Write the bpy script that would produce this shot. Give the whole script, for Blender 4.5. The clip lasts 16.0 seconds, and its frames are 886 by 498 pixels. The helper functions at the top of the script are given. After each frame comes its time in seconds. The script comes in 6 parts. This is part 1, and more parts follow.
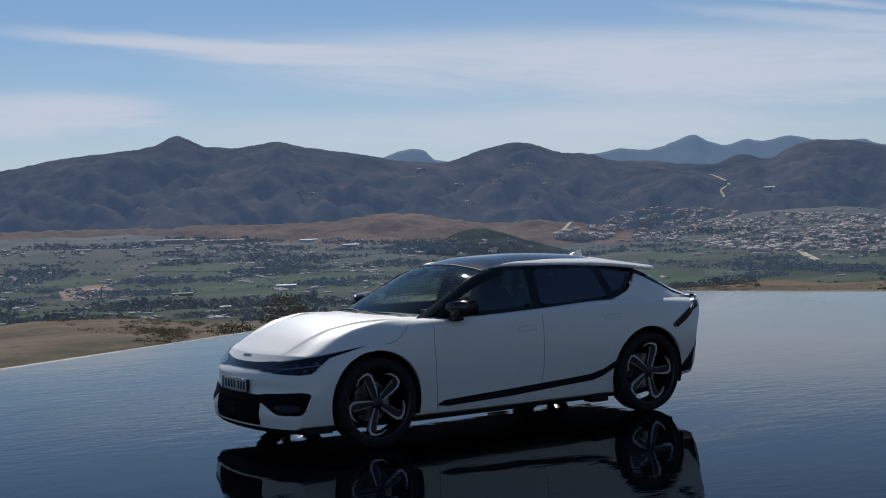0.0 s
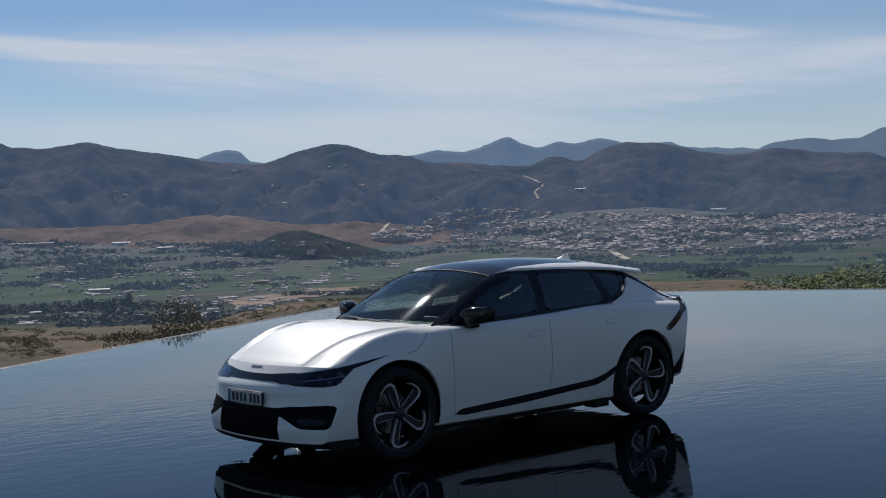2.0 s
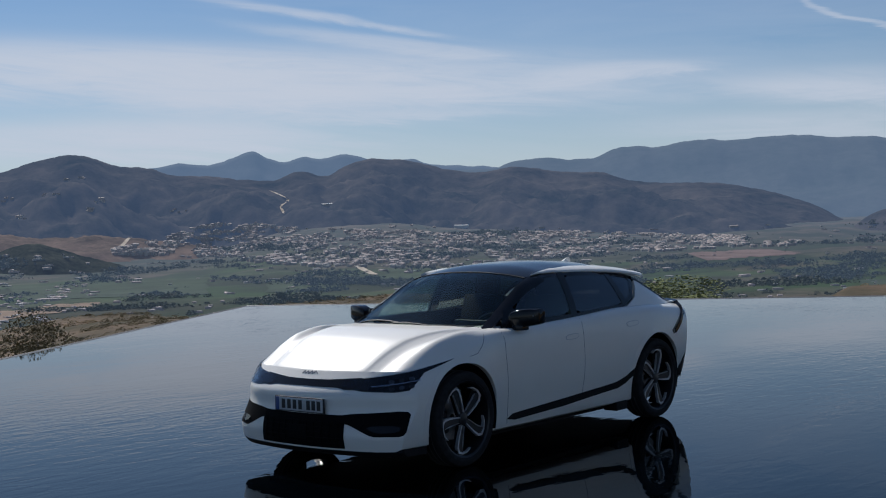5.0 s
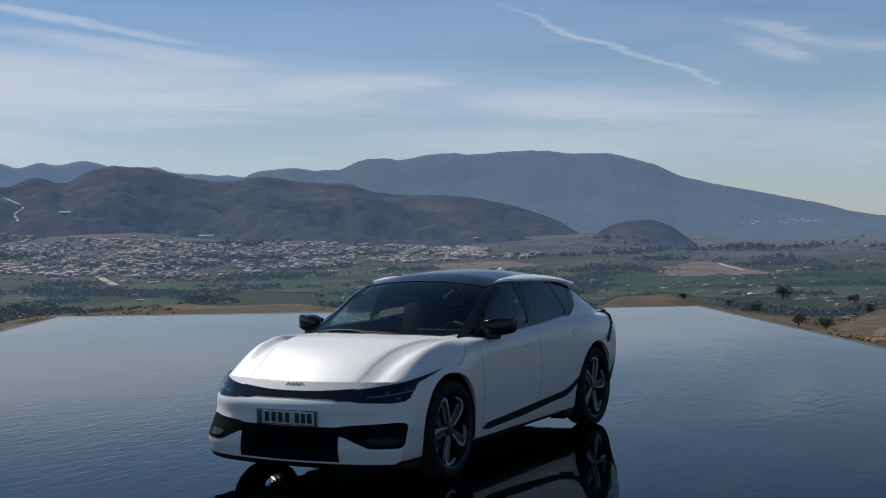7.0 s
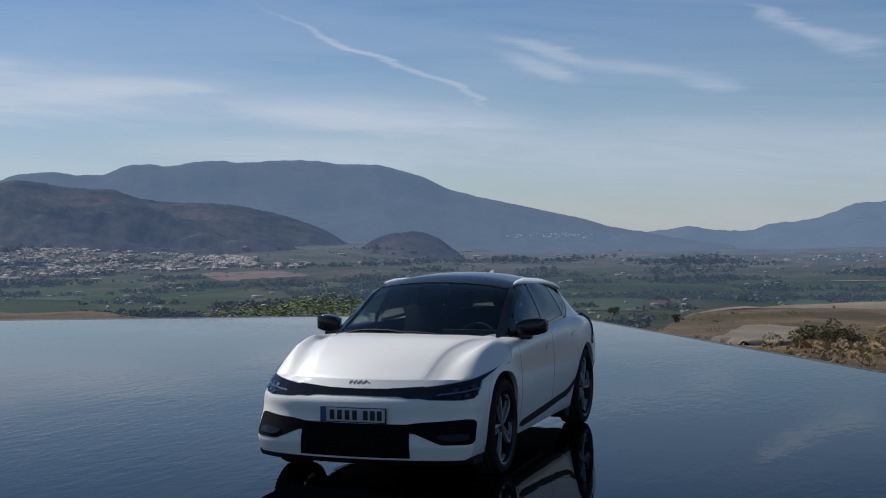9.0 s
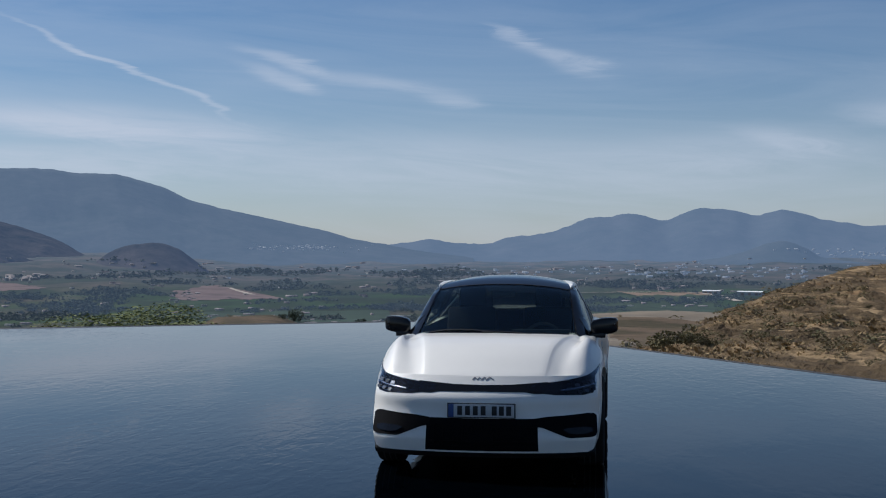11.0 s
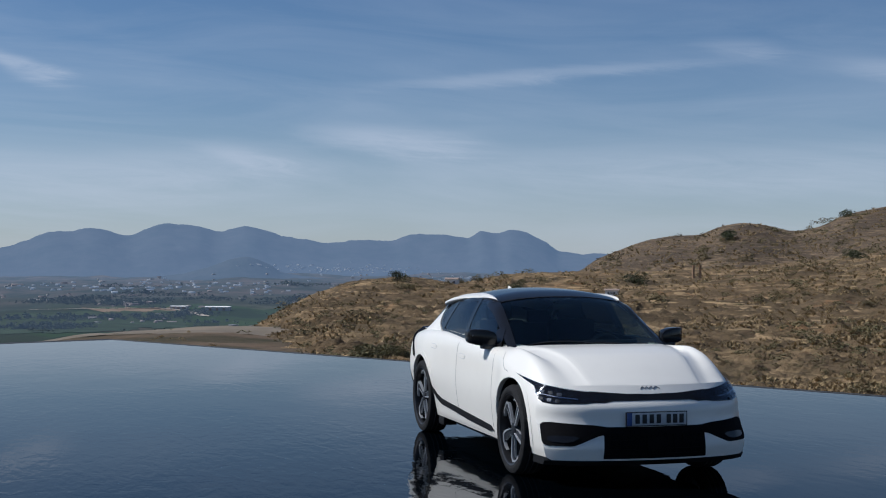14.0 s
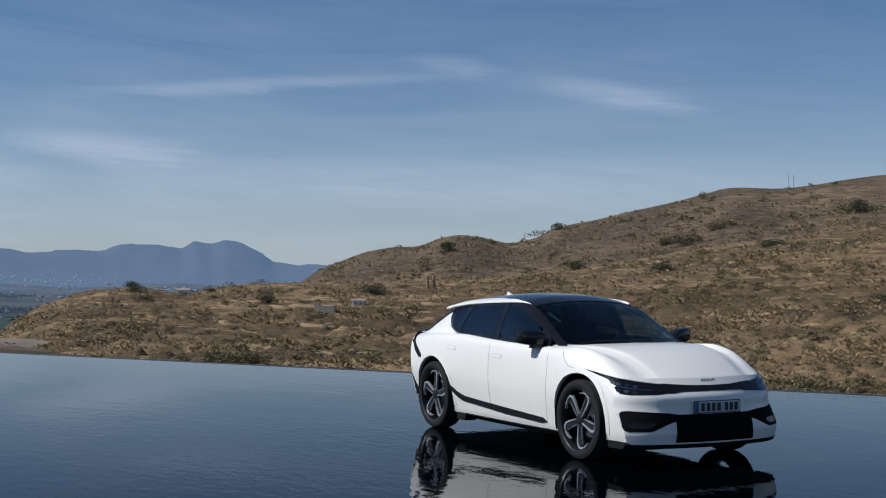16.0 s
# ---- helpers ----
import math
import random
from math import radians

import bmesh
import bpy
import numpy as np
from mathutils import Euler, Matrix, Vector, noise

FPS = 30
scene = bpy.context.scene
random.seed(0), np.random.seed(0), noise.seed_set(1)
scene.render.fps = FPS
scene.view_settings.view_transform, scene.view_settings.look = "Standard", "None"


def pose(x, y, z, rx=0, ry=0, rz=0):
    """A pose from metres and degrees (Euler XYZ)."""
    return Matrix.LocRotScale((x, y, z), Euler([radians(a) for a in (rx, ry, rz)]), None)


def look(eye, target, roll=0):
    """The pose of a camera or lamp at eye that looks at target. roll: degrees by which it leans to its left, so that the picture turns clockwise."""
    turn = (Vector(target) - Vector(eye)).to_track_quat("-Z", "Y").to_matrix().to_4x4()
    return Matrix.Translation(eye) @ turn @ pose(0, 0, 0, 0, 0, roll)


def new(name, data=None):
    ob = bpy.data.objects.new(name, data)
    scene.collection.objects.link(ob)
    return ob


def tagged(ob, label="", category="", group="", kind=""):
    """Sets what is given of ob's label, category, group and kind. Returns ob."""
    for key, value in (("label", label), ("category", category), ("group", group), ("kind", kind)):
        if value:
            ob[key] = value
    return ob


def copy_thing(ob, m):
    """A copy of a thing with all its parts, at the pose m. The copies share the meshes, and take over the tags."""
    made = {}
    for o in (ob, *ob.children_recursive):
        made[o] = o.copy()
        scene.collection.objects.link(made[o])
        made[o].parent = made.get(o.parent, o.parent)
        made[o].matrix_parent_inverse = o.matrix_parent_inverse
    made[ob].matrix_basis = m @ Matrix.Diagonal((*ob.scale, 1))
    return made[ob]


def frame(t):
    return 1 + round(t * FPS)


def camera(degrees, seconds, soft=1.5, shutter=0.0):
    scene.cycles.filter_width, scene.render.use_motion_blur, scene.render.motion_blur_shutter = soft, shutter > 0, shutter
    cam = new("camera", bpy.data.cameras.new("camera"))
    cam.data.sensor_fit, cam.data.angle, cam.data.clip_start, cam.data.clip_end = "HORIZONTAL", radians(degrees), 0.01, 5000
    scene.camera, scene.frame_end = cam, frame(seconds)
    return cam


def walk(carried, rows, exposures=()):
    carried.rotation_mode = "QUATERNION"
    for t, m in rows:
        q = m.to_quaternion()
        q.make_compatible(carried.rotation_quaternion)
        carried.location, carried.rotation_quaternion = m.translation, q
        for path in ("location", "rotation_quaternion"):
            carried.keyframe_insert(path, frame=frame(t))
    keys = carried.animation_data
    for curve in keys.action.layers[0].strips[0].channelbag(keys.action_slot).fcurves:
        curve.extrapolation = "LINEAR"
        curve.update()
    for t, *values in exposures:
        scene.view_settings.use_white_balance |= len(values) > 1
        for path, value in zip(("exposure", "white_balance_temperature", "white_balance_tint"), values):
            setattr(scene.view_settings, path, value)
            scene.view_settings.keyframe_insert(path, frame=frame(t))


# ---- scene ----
from mathutils.bvhtree import BVHTree
from mathutils.geometry import delaunay_2d_cdt

# The world is laid out from the car: x ahead of the car, y to its left, z up from the water.
cam = camera(36.73, 16.0, soft=1.1)
PATH = [
    (0, pose(6.751, 10.474, 1.852, 88.74, 0, 148.01) @ pose(0, 0, 0, 0, 0, -1.95)),
    (0.5, pose(7.109, 10.222, 1.879, 88.51, 0, 145.89) @ pose(0, 0, 0, 0, 0, -1.90)),
    (1, pose(7.421, 9.978, 1.896, 88.44, 0, 144.01) @ pose(0, 0, 0, 0, 0, -1.95)),
    (1.5, pose(7.689, 9.648, 1.922, 88.50, 0, 142.15) @ pose(0, 0, 0, 0, 0, -2.09)),
    (2, pose(7.926, 9.267, 1.935, 88.53, 0, 140.16) @ pose(0, 0, 0, 0, 0, -2.15)),
    (2.5, pose(8.157, 8.863, 1.916, 88.58, 0, 137.89) @ pose(0, 0, 0, 0, 0, -2.12)),
    (3, pose(8.397, 8.528, 1.896, 88.66, 0, 136.17) @ pose(0, 0, 0, 0, 0, -2.09)),
    (5.5, pose(9.685, 6.941, 1.884, 88.85, 0, 126.79) @ pose(0, 0, 0, 0, 0, -1.49)),
    (6, pose(9.894, 6.577, 1.875, 88.89, 0, 123.95) @ pose(0, 0, 0, 0, 0, -1.29)),
    (6.5, pose(10.147, 6.118, 1.898, 88.96, 0, 120.92) @ pose(0, 0, 0, 0, 0, -1.17)),
    (7, pose(10.369, 5.662, 1.908, 89.03, 0, 118.28) @ pose(0, 0, 0, 0, 0, -1.13)),
    (7.5, pose(10.623, 5.207, 1.925, 89.06, 0, 115.51) @ pose(0, 0, 0, 0, 0, -0.97)),
    (8, pose(10.850, 4.693, 1.915, 89.16, 0, 112.77) @ pose(0, 0, 0, 0, 0, -0.80)),
    (8.5, pose(11.135, 4.242, 1.893, 89.26, 0, 110.66) @ pose(0, 0, 0, 0, 0, -0.51)),
    (11, pose(12.464, 1.004, 1.786, 89.88, 0, 97.31) @ pose(0, 0, 0, 0, 0, 0.10)),
    (11.5, pose(12.505, 0.207, 1.786, 90.02, 0, 94.66) @ pose(0, 0, 0, 0, 0, -0.15)),
    (12, pose(12.527, -0.714, 1.799, 90.15, 0, 91.19) @ pose(0, 0, 0, 0, 0, -0.17)),
    (12.5, pose(12.534, -1.640, 1.811, 90.25, 0, 87.37) @ pose(0, 0, 0, 0, 0, -0.04)),
    (13, pose(12.345, -2.581, 1.813, 90.38, 0, 83.14) @ pose(0, 0, 0, 0, 0, 0.06)),
    (13.5, pose(12.154, -3.470, 1.792, 90.49, 0, 79.02) @ pose(0, 0, 0, 0, 0, 0.20)),
    (14, pose(11.998, -4.424, 1.743, 90.62, 0, 74.54) @ pose(0, 0, 0, 0, 0, 0.27)),
    (14.5, pose(11.928, -5.307, 1.723, 90.75, 0, 70.97) @ pose(0, 0, 0, 0, 0, 0.38)),
    (15, pose(11.895, -6.236, 1.714, 90.89, 0, 67.46) @ pose(0, 0, 0, 0, 0, 0.38)),
    (15.5, pose(11.847, -7.041, 1.700, 91.01, 0, 64.57) @ pose(0, 0, 0, 0, 0, 0.33)),
    (16, pose(11.817, -7.767, 1.690, 91.15, 0, 62.33) @ pose(0, 0, 0, 0, 0, 0.33)),
]
walk(cam, PATH, [(0.0, 0.0, 5550, 10), (8.0, 0.0, 5500, 10), (12.0, 0.0, 5350, 10), (16.0, 0.0, 5300, 10)])

# ---- light ----
SUN_TO = Vector((-0.26, -0.66, 0.70)).normalized()
world = bpy.data.worlds.new("sky")
scene.world = world
world.use_nodes = True


def node(tree, kind, **values):
    n = tree.nodes.new(kind)
    for key, value in values.items():
        n.inputs[key].default_value = value
    return n


def link(tree, a, b):
    tree.links.new(a, b)


def maths(tree, op, a, b=None, c=None, clamp=False):
    n = tree.nodes.new("ShaderNodeMath")
    n.operation, n.use_clamp = op, clamp
    for i, v in enumerate((a, b, c)):
        if v is None:
            continue
        if isinstance(v, (int, float)):
            n.inputs[i].default_value = v
        else:
            link(tree, v, n.inputs[i])
    return n.outputs[0]


def ramp(tree, fac, stops, smooth=False):
    n = tree.nodes.new("ShaderNodeValToRGB")
    n.color_ramp.interpolation = "EASE" if smooth else "LINEAR"
    while len(n.color_ramp.elements) < len(stops):
        n.color_ramp.elements.new(0.5)
    for e, (p, c) in zip(n.color_ramp.elements, stops):
        e.position = p
        e.color = (c, c, c, 1) if isinstance(c, (int, float)) else (*c, 1)
    link(tree, fac, n.inputs[0])
    return n.outputs[0]


def mix(tree, fac, a, b):
    n = tree.nodes.new("ShaderNodeMix")
    n.data_type = "RGBA"
    for sock, v in ((n.inputs[0], fac), (n.inputs[6], a), (n.inputs[7], b)):
        if isinstance(v, (int, float)):
            sock.default_value = v
        elif isinstance(v, tuple):
            sock.default_value = (*v, 1)
        else:
            link(tree, v, sock)
    return n.outputs[2]


def noise_tex(tree, vec, scale, detail=4, rough=0.55, dist=0.0):
    n = node(tree, "ShaderNodeTexNoise", Scale=scale, Detail=detail, Roughness=rough, Distortion=dist)
    if vec is not None:
        link(tree, vec, n.inputs["Vector"])
    return n.outputs["Fac"]


def build_sky():
    t = world.node_tree
    t.nodes.clear()
    sky = t.nodes.new("ShaderNodeTexSky")
    sky.sky_type, sky.sun_disc = "NISHITA", False
    sky.sun_elevation = math.asin(SUN_TO.z)
    sky.sun_rotation = math.atan2(SUN_TO.x, SUN_TO.y)
    sky.altitude, sky.air_density, sky.dust_density, sky.ozone_density = 300, 1.0, 0.2, 3.0
    geo = t.nodes.new("ShaderNodeTexCoord")
    sep = t.nodes.new("ShaderNodeSeparateXYZ")
    link(t, geo.outputs["Generated"], sep.inputs[0])
    x, y, z = sep.outputs
    # bearing: 0 ahead (-x), growing towards -y; rise in radians
    bearing = maths(t, "ARCTAN2", maths(t, "MULTIPLY", y, -1), maths(t, "MULTIPLY", x, -1))
    rise = maths(t, "ARCSINE", z)
    comb = t.nodes.new("ShaderNodeCombineXYZ")
    tilt = maths(t, "ADD", rise, maths(t, "MULTIPLY", bearing, -0.05))
    link(t, maths(t, "MULTIPLY", bearing, 2.6), comb.inputs[0])
    link(t, maths(t, "MULTIPLY", tilt, 20.0), comb.inputs[1])
    wisps = noise_tex(t, comb.outputs[0], 1.25, 8, 0.62, 1.1)
    comb2 = t.nodes.new("ShaderNodeCombineXYZ")
    link(t, maths(t, "MULTIPLY", bearing, 1.3), comb2.inputs[0])
    link(t, maths(t, "MULTIPLY", tilt, 8.0), comb2.inputs[1])
    comb2.inputs[2].default_value = 3.7
    broad = noise_tex(t, comb2.outputs[0], 1.2, 4, 0.55, 0.5)
    comb3 = t.nodes.new("ShaderNodeCombineXYZ")
    link(t, maths(t, "MULTIPLY", bearing, 7.0), comb3.inputs[0])
    link(t, maths(t, "MULTIPLY", tilt, 60.0), comb3.inputs[1])
    comb3.inputs[2].default_value = 9.1
    threads = noise_tex(t, comb3.outputs[0], 1.3, 8, 0.66, 1.6)
    # the bands' outlines are frayed by shifting the sky's coordinates
    fray = maths(t, "MULTIPLY_ADD", wisps, 0.014, maths(t, "MULTIPLY_ADD", threads, 0.010, -0.012))
    shifted = maths(t, "ADD", rise, fray)
    drift = maths(t, "ADD", bearing, maths(t, "MULTIPLY_ADD", broad, 0.14, maths(t, "MULTIPLY_ADD", threads, 0.05, -0.095)))
    streaks = None
    for b0, e0, wb, we, lean, amount in CLOUDS:
        db = maths(t, "SUBTRACT", drift, radians(b0))
        de = maths(t, "SUBTRACT", maths(t, "SUBTRACT", shifted, radians(e0)), maths(t, "MULTIPLY", db, lean))
        d2 = maths(t, "ADD", maths(t, "POWER", maths(t, "ABSOLUTE", maths(t, "DIVIDE", db, radians(wb))), 2), maths(t, "POWER", maths(t, "ABSOLUTE", maths(t, "DIVIDE", de, radians(we * 1.25))), 2))
        one = maths(t, "MULTIPLY", maths(t, "EXPONENT", maths(t, "MULTIPLY", maths(t, "POWER", d2, 1.5), -0.85)), amount)
        streaks = one if streaks is None else maths(t, "ADD", streaks, one)
    texture = maths(t, "MAXIMUM", maths(t, "MULTIPLY_ADD", wisps, 1.3, maths(t, "MULTIPLY_ADD", threads, 2.4, -0.85)), 0.10)
    streaks = maths(t, "MULTIPLY", maths(t, "MULTIPLY", streaks, texture), 1.45)
    # thin cirrus all over, thicker to the sun's side, and a veil along the horizon
    # first stop: unseen cirrus behind the camera, added to lighten the car's shaded side
    side = ramp(t, maths(t, "MULTIPLY_ADD", bearing, 0.5, 0.5), [(0.0, 0.50), (0.08, 0.12), (0.40, 0.13), (0.50, 0.15), (0.62, 0.16), (0.72, 0.17), (0.86, 0.13), (0.98, 0.07)])
    thin = maths(t, "MULTIPLY", ramp(t, maths(t, "MULTIPLY_ADD", wisps, 0.6, maths(t, "MULTIPLY", broad, 0.5)), [(0.48, 0.0), (0.72, 1.0)]), side)
    veil = ramp(t, rise, [(0.0, 0.34), (0.030, 0.40), (0.055, 0.38), (0.080, 0.23), (0.105, 0.10), (0.14, 0.03), (0.20, 0.0)])
    veil = maths(t, "MULTIPLY", veil, maths(t, "ADD", maths(t, "MULTIPLY_ADD", broad, 1.1, 0.0), maths(t, "MULTIPLY", wisps, 0.8)))
    cover = maths(t, "ADD", maths(t, "ADD", streaks, thin), veil)
    cover = maths(t, "SUBTRACT", 1.0, maths(t, "EXPONENT", maths(t, "MULTIPLY", cover, -1.15)), clamp=True)
    cover = maths(t, "MULTIPLY", cover, ramp(t, z, [(0.0, 1.0), (0.17, 1.0), (0.32, 0.15)]))
    bright = mix(t, cover, sky.outputs[0], CLOUD)
    bg = node(t, "ShaderNodeBackground", Strength=SKY)
    link(t, bright, bg.inputs[0])
    out = t.nodes.new("ShaderNodeOutputWorld")
    link(t, bg.outputs[0], out.inputs[0])


# cirrus bands: bearing, rise, half width, half height (degrees), lean, weight
CLOUDS = [(66.0, 7.60, 7.2, 0.22, 0.060, 1.25), (62.5, 6.95, 5.0, 0.16, 0.060, 0.90), (50.7, 6.25, 11.2, 0.94, 0.063, 0.75), (73.3, 4.95, 3.4, 0.46, 0.044, 1.6), (75.0, 4.28, 1.7, 0.30, 0.061, 0.7), (56.3, 3.72, 10.8, 0.59, 0.025, 0.60), (41.9, 7.63, 4.7, 0.19, 0.160, 0.45), (46.3, 6.27, 14.9, 0.94, 0.038, 0.75), (32.0, 6.14, 3.1, 0.28, -0.023, 0.60), (44.9, 8.79, 4.3, 0.12, 0.171, 0.53), (21.2, 7.37, 3.9, 0.09, 0.409, 0.40), (22.4, 4.79, 5.1, 0.33, 0.106, 0.35), (49.9, 3.82, 5.1, 0.59, 0.057, 0.60), (23.8, 3.44, 6.4, 0.47, 0.031, 0.35), (42.3, 4.54, 4.7, 0.19, -0.007, 0.38), (21.2, 4.78, 5.3, 0.33, 0.097, 0.30), (15.1, 7.03, 1.6, 0.24, 0.337, 0.28), (5.1, 8.90, 0.8, 0.24, 0.391, 0.32), (3.0, 7.87, 1.8, 0.28, 0.266, 0.36), (15.0, 7.81, 1.3, 0.21, 0.340, 0.32), (11.0, 6.99, 3.1, 0.19, 0.105, 0.20), (7.1, 6.21, 1.3, 0.21, 0.127, 0.24), (20.5, 5.21, 5.2, 0.42, 0.079, 0.35), (9.2, 3.54, 14.2, 0.94, 0.021, 0.20), (-7.5, 4.44, 1.8, 0.26, 0.201, 0.10), (-7.9, 4.54, 2.0, 0.28, 0.188, 0.12), (-13.3, 5.07, 3.4, 0.38, 0.115, 0.12), (-13.7, 5.21, 3.4, 0.42, 0.096, 0.13), (-19.0, 8.04, 6.3, 0.23, -0.061, 0.15), (-34.4, 7.65, 3.4, 0.34, 0.202, 0.11), (-27.3, 8.98, 1.6, 0.26, 0.056, 0.11), (-4.6, 3.93, 4.6, 0.63, -0.025, 0.17), (-27.2, 3.99, 11.7, 0.70, -0.008, 0.15), (-14.0, 5.40, 3.2, 0.38, 0.100, 0.11), (-34.7, 7.79, 3.4, 0.30, 0.130, 0.09)]
SKY, CLOUD = 0.056, (10.5, 10.35, 10.3)
build_sky()
sun_data = bpy.data.lights.new("sun", "SUN")
sun_data.energy, sun_data.angle, sun_data.color = 4.45, radians(0.55), (1.0, 0.885, 0.73)
sun = new("sun", sun_data)
sun.matrix_world = look(SUN_TO * 50, (0, 0, 0))


# ---- materials ----
def material(name, base=(0.5, 0.5, 0.5), rough=0.5, metal=0.0, coat=0.0, spec=0.5, var=0.0, scale=8.0, bump=0.0, bscale=None, ior=None):
    m = bpy.data.materials.new(name)
    m.use_nodes = True
    t = m.node_tree
    p = t.nodes["Principled BSDF"]
    p.inputs["Base Color"].default_value = (*base, 1)
    p.inputs["Roughness"].default_value = rough
    p.inputs["Metallic"].default_value = metal
    p.inputs["Coat Weight"].default_value = coat
    p.inputs["Coat Roughness"].default_value = 0.04
    p.inputs["Specular IOR Level"].default_value = spec
    if ior:
        p.inputs["IOR"].default_value = ior
    if var or bump:
        co = t.nodes.new("ShaderNodeTexCoord").outputs["Object"]
        n = noise_tex(t, co, scale, 6, 0.6)
        if var:
            lo = tuple(c * (1 - var) for c in base)
            hi = tuple(min(1, c * (1 + var)) for c in base)
            link(t, ramp(t, n, [(0.3, lo), (0.7, hi)]), p.inputs["Base Color"])
        if bump:
            b = node(t, "ShaderNodeBump", Strength=bump, Distance=0.02)
            link(t, noise_tex(t, co, bscale or scale * 4, 5, 0.6), b.inputs["Height"])
            link(t, b.outputs[0], p.inputs["Normal"])
    return m


def principled(m):
    return m.node_tree, m.node_tree.nodes["Principled BSDF"]


def glass_material(name, tint, base=0.04):
    """A thin pane: tinted see-through glass with a clear mirror sheen."""
    m = bpy.data.materials.new(name)
    m.use_nodes = True
    t = m.node_tree
    t.nodes.clear()
    clear = node(t, "ShaderNodeBsdfTransparent", Color=(*tint, 1))
    gloss = node(t, "ShaderNodeBsdfGlossy", Color=(0.95, 0.97, 1.0, 1), Roughness=0.03)
    facing = node(t, "ShaderNodeLayerWeight", Blend=0.5).outputs["Facing"]
    sheen = maths(t, "MULTIPLY_ADD", maths(t, "POWER", facing, 4.0), 0.32, base)
    both_ways = t.nodes.new("ShaderNodeMixShader")
    link(t, sheen, both_ways.inputs[0])
    link(t, clear.outputs[0], both_ways.inputs[1])
    link(t, gloss.outputs[0], both_ways.inputs[2])
    out = t.nodes.new("ShaderNodeOutputMaterial")
    link(t, both_ways.outputs[0], out.inputs[0])
    return m


PAINT = material("white_paint", (0.83, 0.797, 0.722), 0.42, coat=0.5, var=0.015, scale=3.0)
GLOSS_BLACK = material("gloss_black", (0.010, 0.010, 0.011), 0.12, spec=0.32)
MATT_BLACK = material("matt_black_plastic", (0.013, 0.013, 0.014), 0.6, spec=0.15, var=0.25, scale=60, bump=0.1, bscale=400)
RUBBER = material("tyre_rubber", (0.020, 0.020, 0.021), 0.8, spec=0.15, var=0.3, scale=25, bump=0.15, bscale=150)
RIM = material("machined_alloy", (0.54, 0.55, 0.57), 0.34, metal=0.55, var=0.08, scale=30)
RIM_DARK = material("dark_alloy", (0.02, 0.02, 0.022), 0.35, metal=0.3, var=0.2, scale=30)
STEEL = material("brake_steel", (0.25, 0.25, 0.26), 0.4, metal=1.0, var=0.2, scale=40)
BADGE = material("badge_metal", (0.20, 0.20, 0.21), 0.4, metal=0.5)
CHROME = material("satin_chrome", (0.55, 0.56, 0.58), 0.2, metal=1.0)
SEAM = material("dark_gap", (0.05, 0.05, 0.055), 0.8)
GAP = material("panel_gap", (0.20, 0.20, 0.205), 0.8)
GAP_PALE = material("handle_gap", (0.52, 0.52, 0.52), 0.7)
SCREEN = glass_material("tinted_windscreen", (0.70, 0.78, 0.74), 0.022)
FRONT_GLASS = glass_material("front_door_glass", (0.60, 0.65, 0.64), 0.07)
SIDE_GLASS = glass_material("dark_side_glass", (0.24, 0.27, 0.30), 0.10)
REAR_GLASS = glass_material("privacy_rear_glass", (0.05, 0.055, 0.06), 0.08)
LAMP_GLASS = glass_material("lamp_lens", (0.85, 0.87, 0.90), 0.015)
INTERIOR = material("dark_interior_fabric", (0.011, 0.011, 0.012), 0.8, spec=0.2, var=0.3, scale=20, bump=0.2, bscale=200)
DASH = material("dashboard_plastic", (0.022, 0.022, 0.024), 0.5, var=0.2, scale=30)
PLATE_WHITE = material("plate_white", (0.50, 0.51, 0.51), 0.4, var=0.04, scale=30)
PLATE_BLUE = material("plate_blue", (0.04, 0.08, 0.24), 0.4)
PLATE_INK = material("plate_ink", (0.012, 0.012, 0.014), 0.5)
RED_LENS = material("red_lens", (0.16, 0.008, 0.008), 0.12, coat=0.5)
LED = material("lamp_module", (0.10, 0.105, 0.12), 0.38, metal=0.8)
INTAKE = material("deep_black_intake", (0.005, 0.005, 0.006), 0.75, spec=0.06, var=0.2, scale=60)


def water_material():
    m = material("pool_water", (0.0004, 0.0010, 0.0020), 0.02, ior=1.175)
    t, p = principled(m)
    co = t.nodes.new("ShaderNodeTexCoord").outputs["Object"]
    mp = node(t, "ShaderNodeMapping", Rotation=(0, 0, radians(28)), Scale=(1.0, 2.2, 1.0))
    link(t, co, mp.inputs[0])
    fine = noise_tex(t, mp.outputs[0], 3.4, 3, 0.5, 0.6)
    wide = noise_tex(t, mp.outputs[0], 0.55, 2, 0.5)
    gust = ramp(t, noise_tex(t, co, 0.16, 3, 0.55), [(0.38, 0.15), (0.62, 1.0)])
    h = maths(t, "ADD", maths(t, "MULTIPLY", fine, maths(t, "MULTIPLY", gust, 0.55)), maths(t, "MULTIPLY", wide, 0.5))
    b = node(t, "ShaderNodeBump", Strength=0.26, Distance=0.02)
    link(t, h, b.inputs["Height"])
    link(t, b.outputs[0], p.inputs["Normal"])
    return m


WATER = water_material()
CONCRETE = material("dark_pool_edge_stone", (0.035, 0.035, 0.034), 0.6, var=0.35, scale=6, bump=0.3, bscale=60)


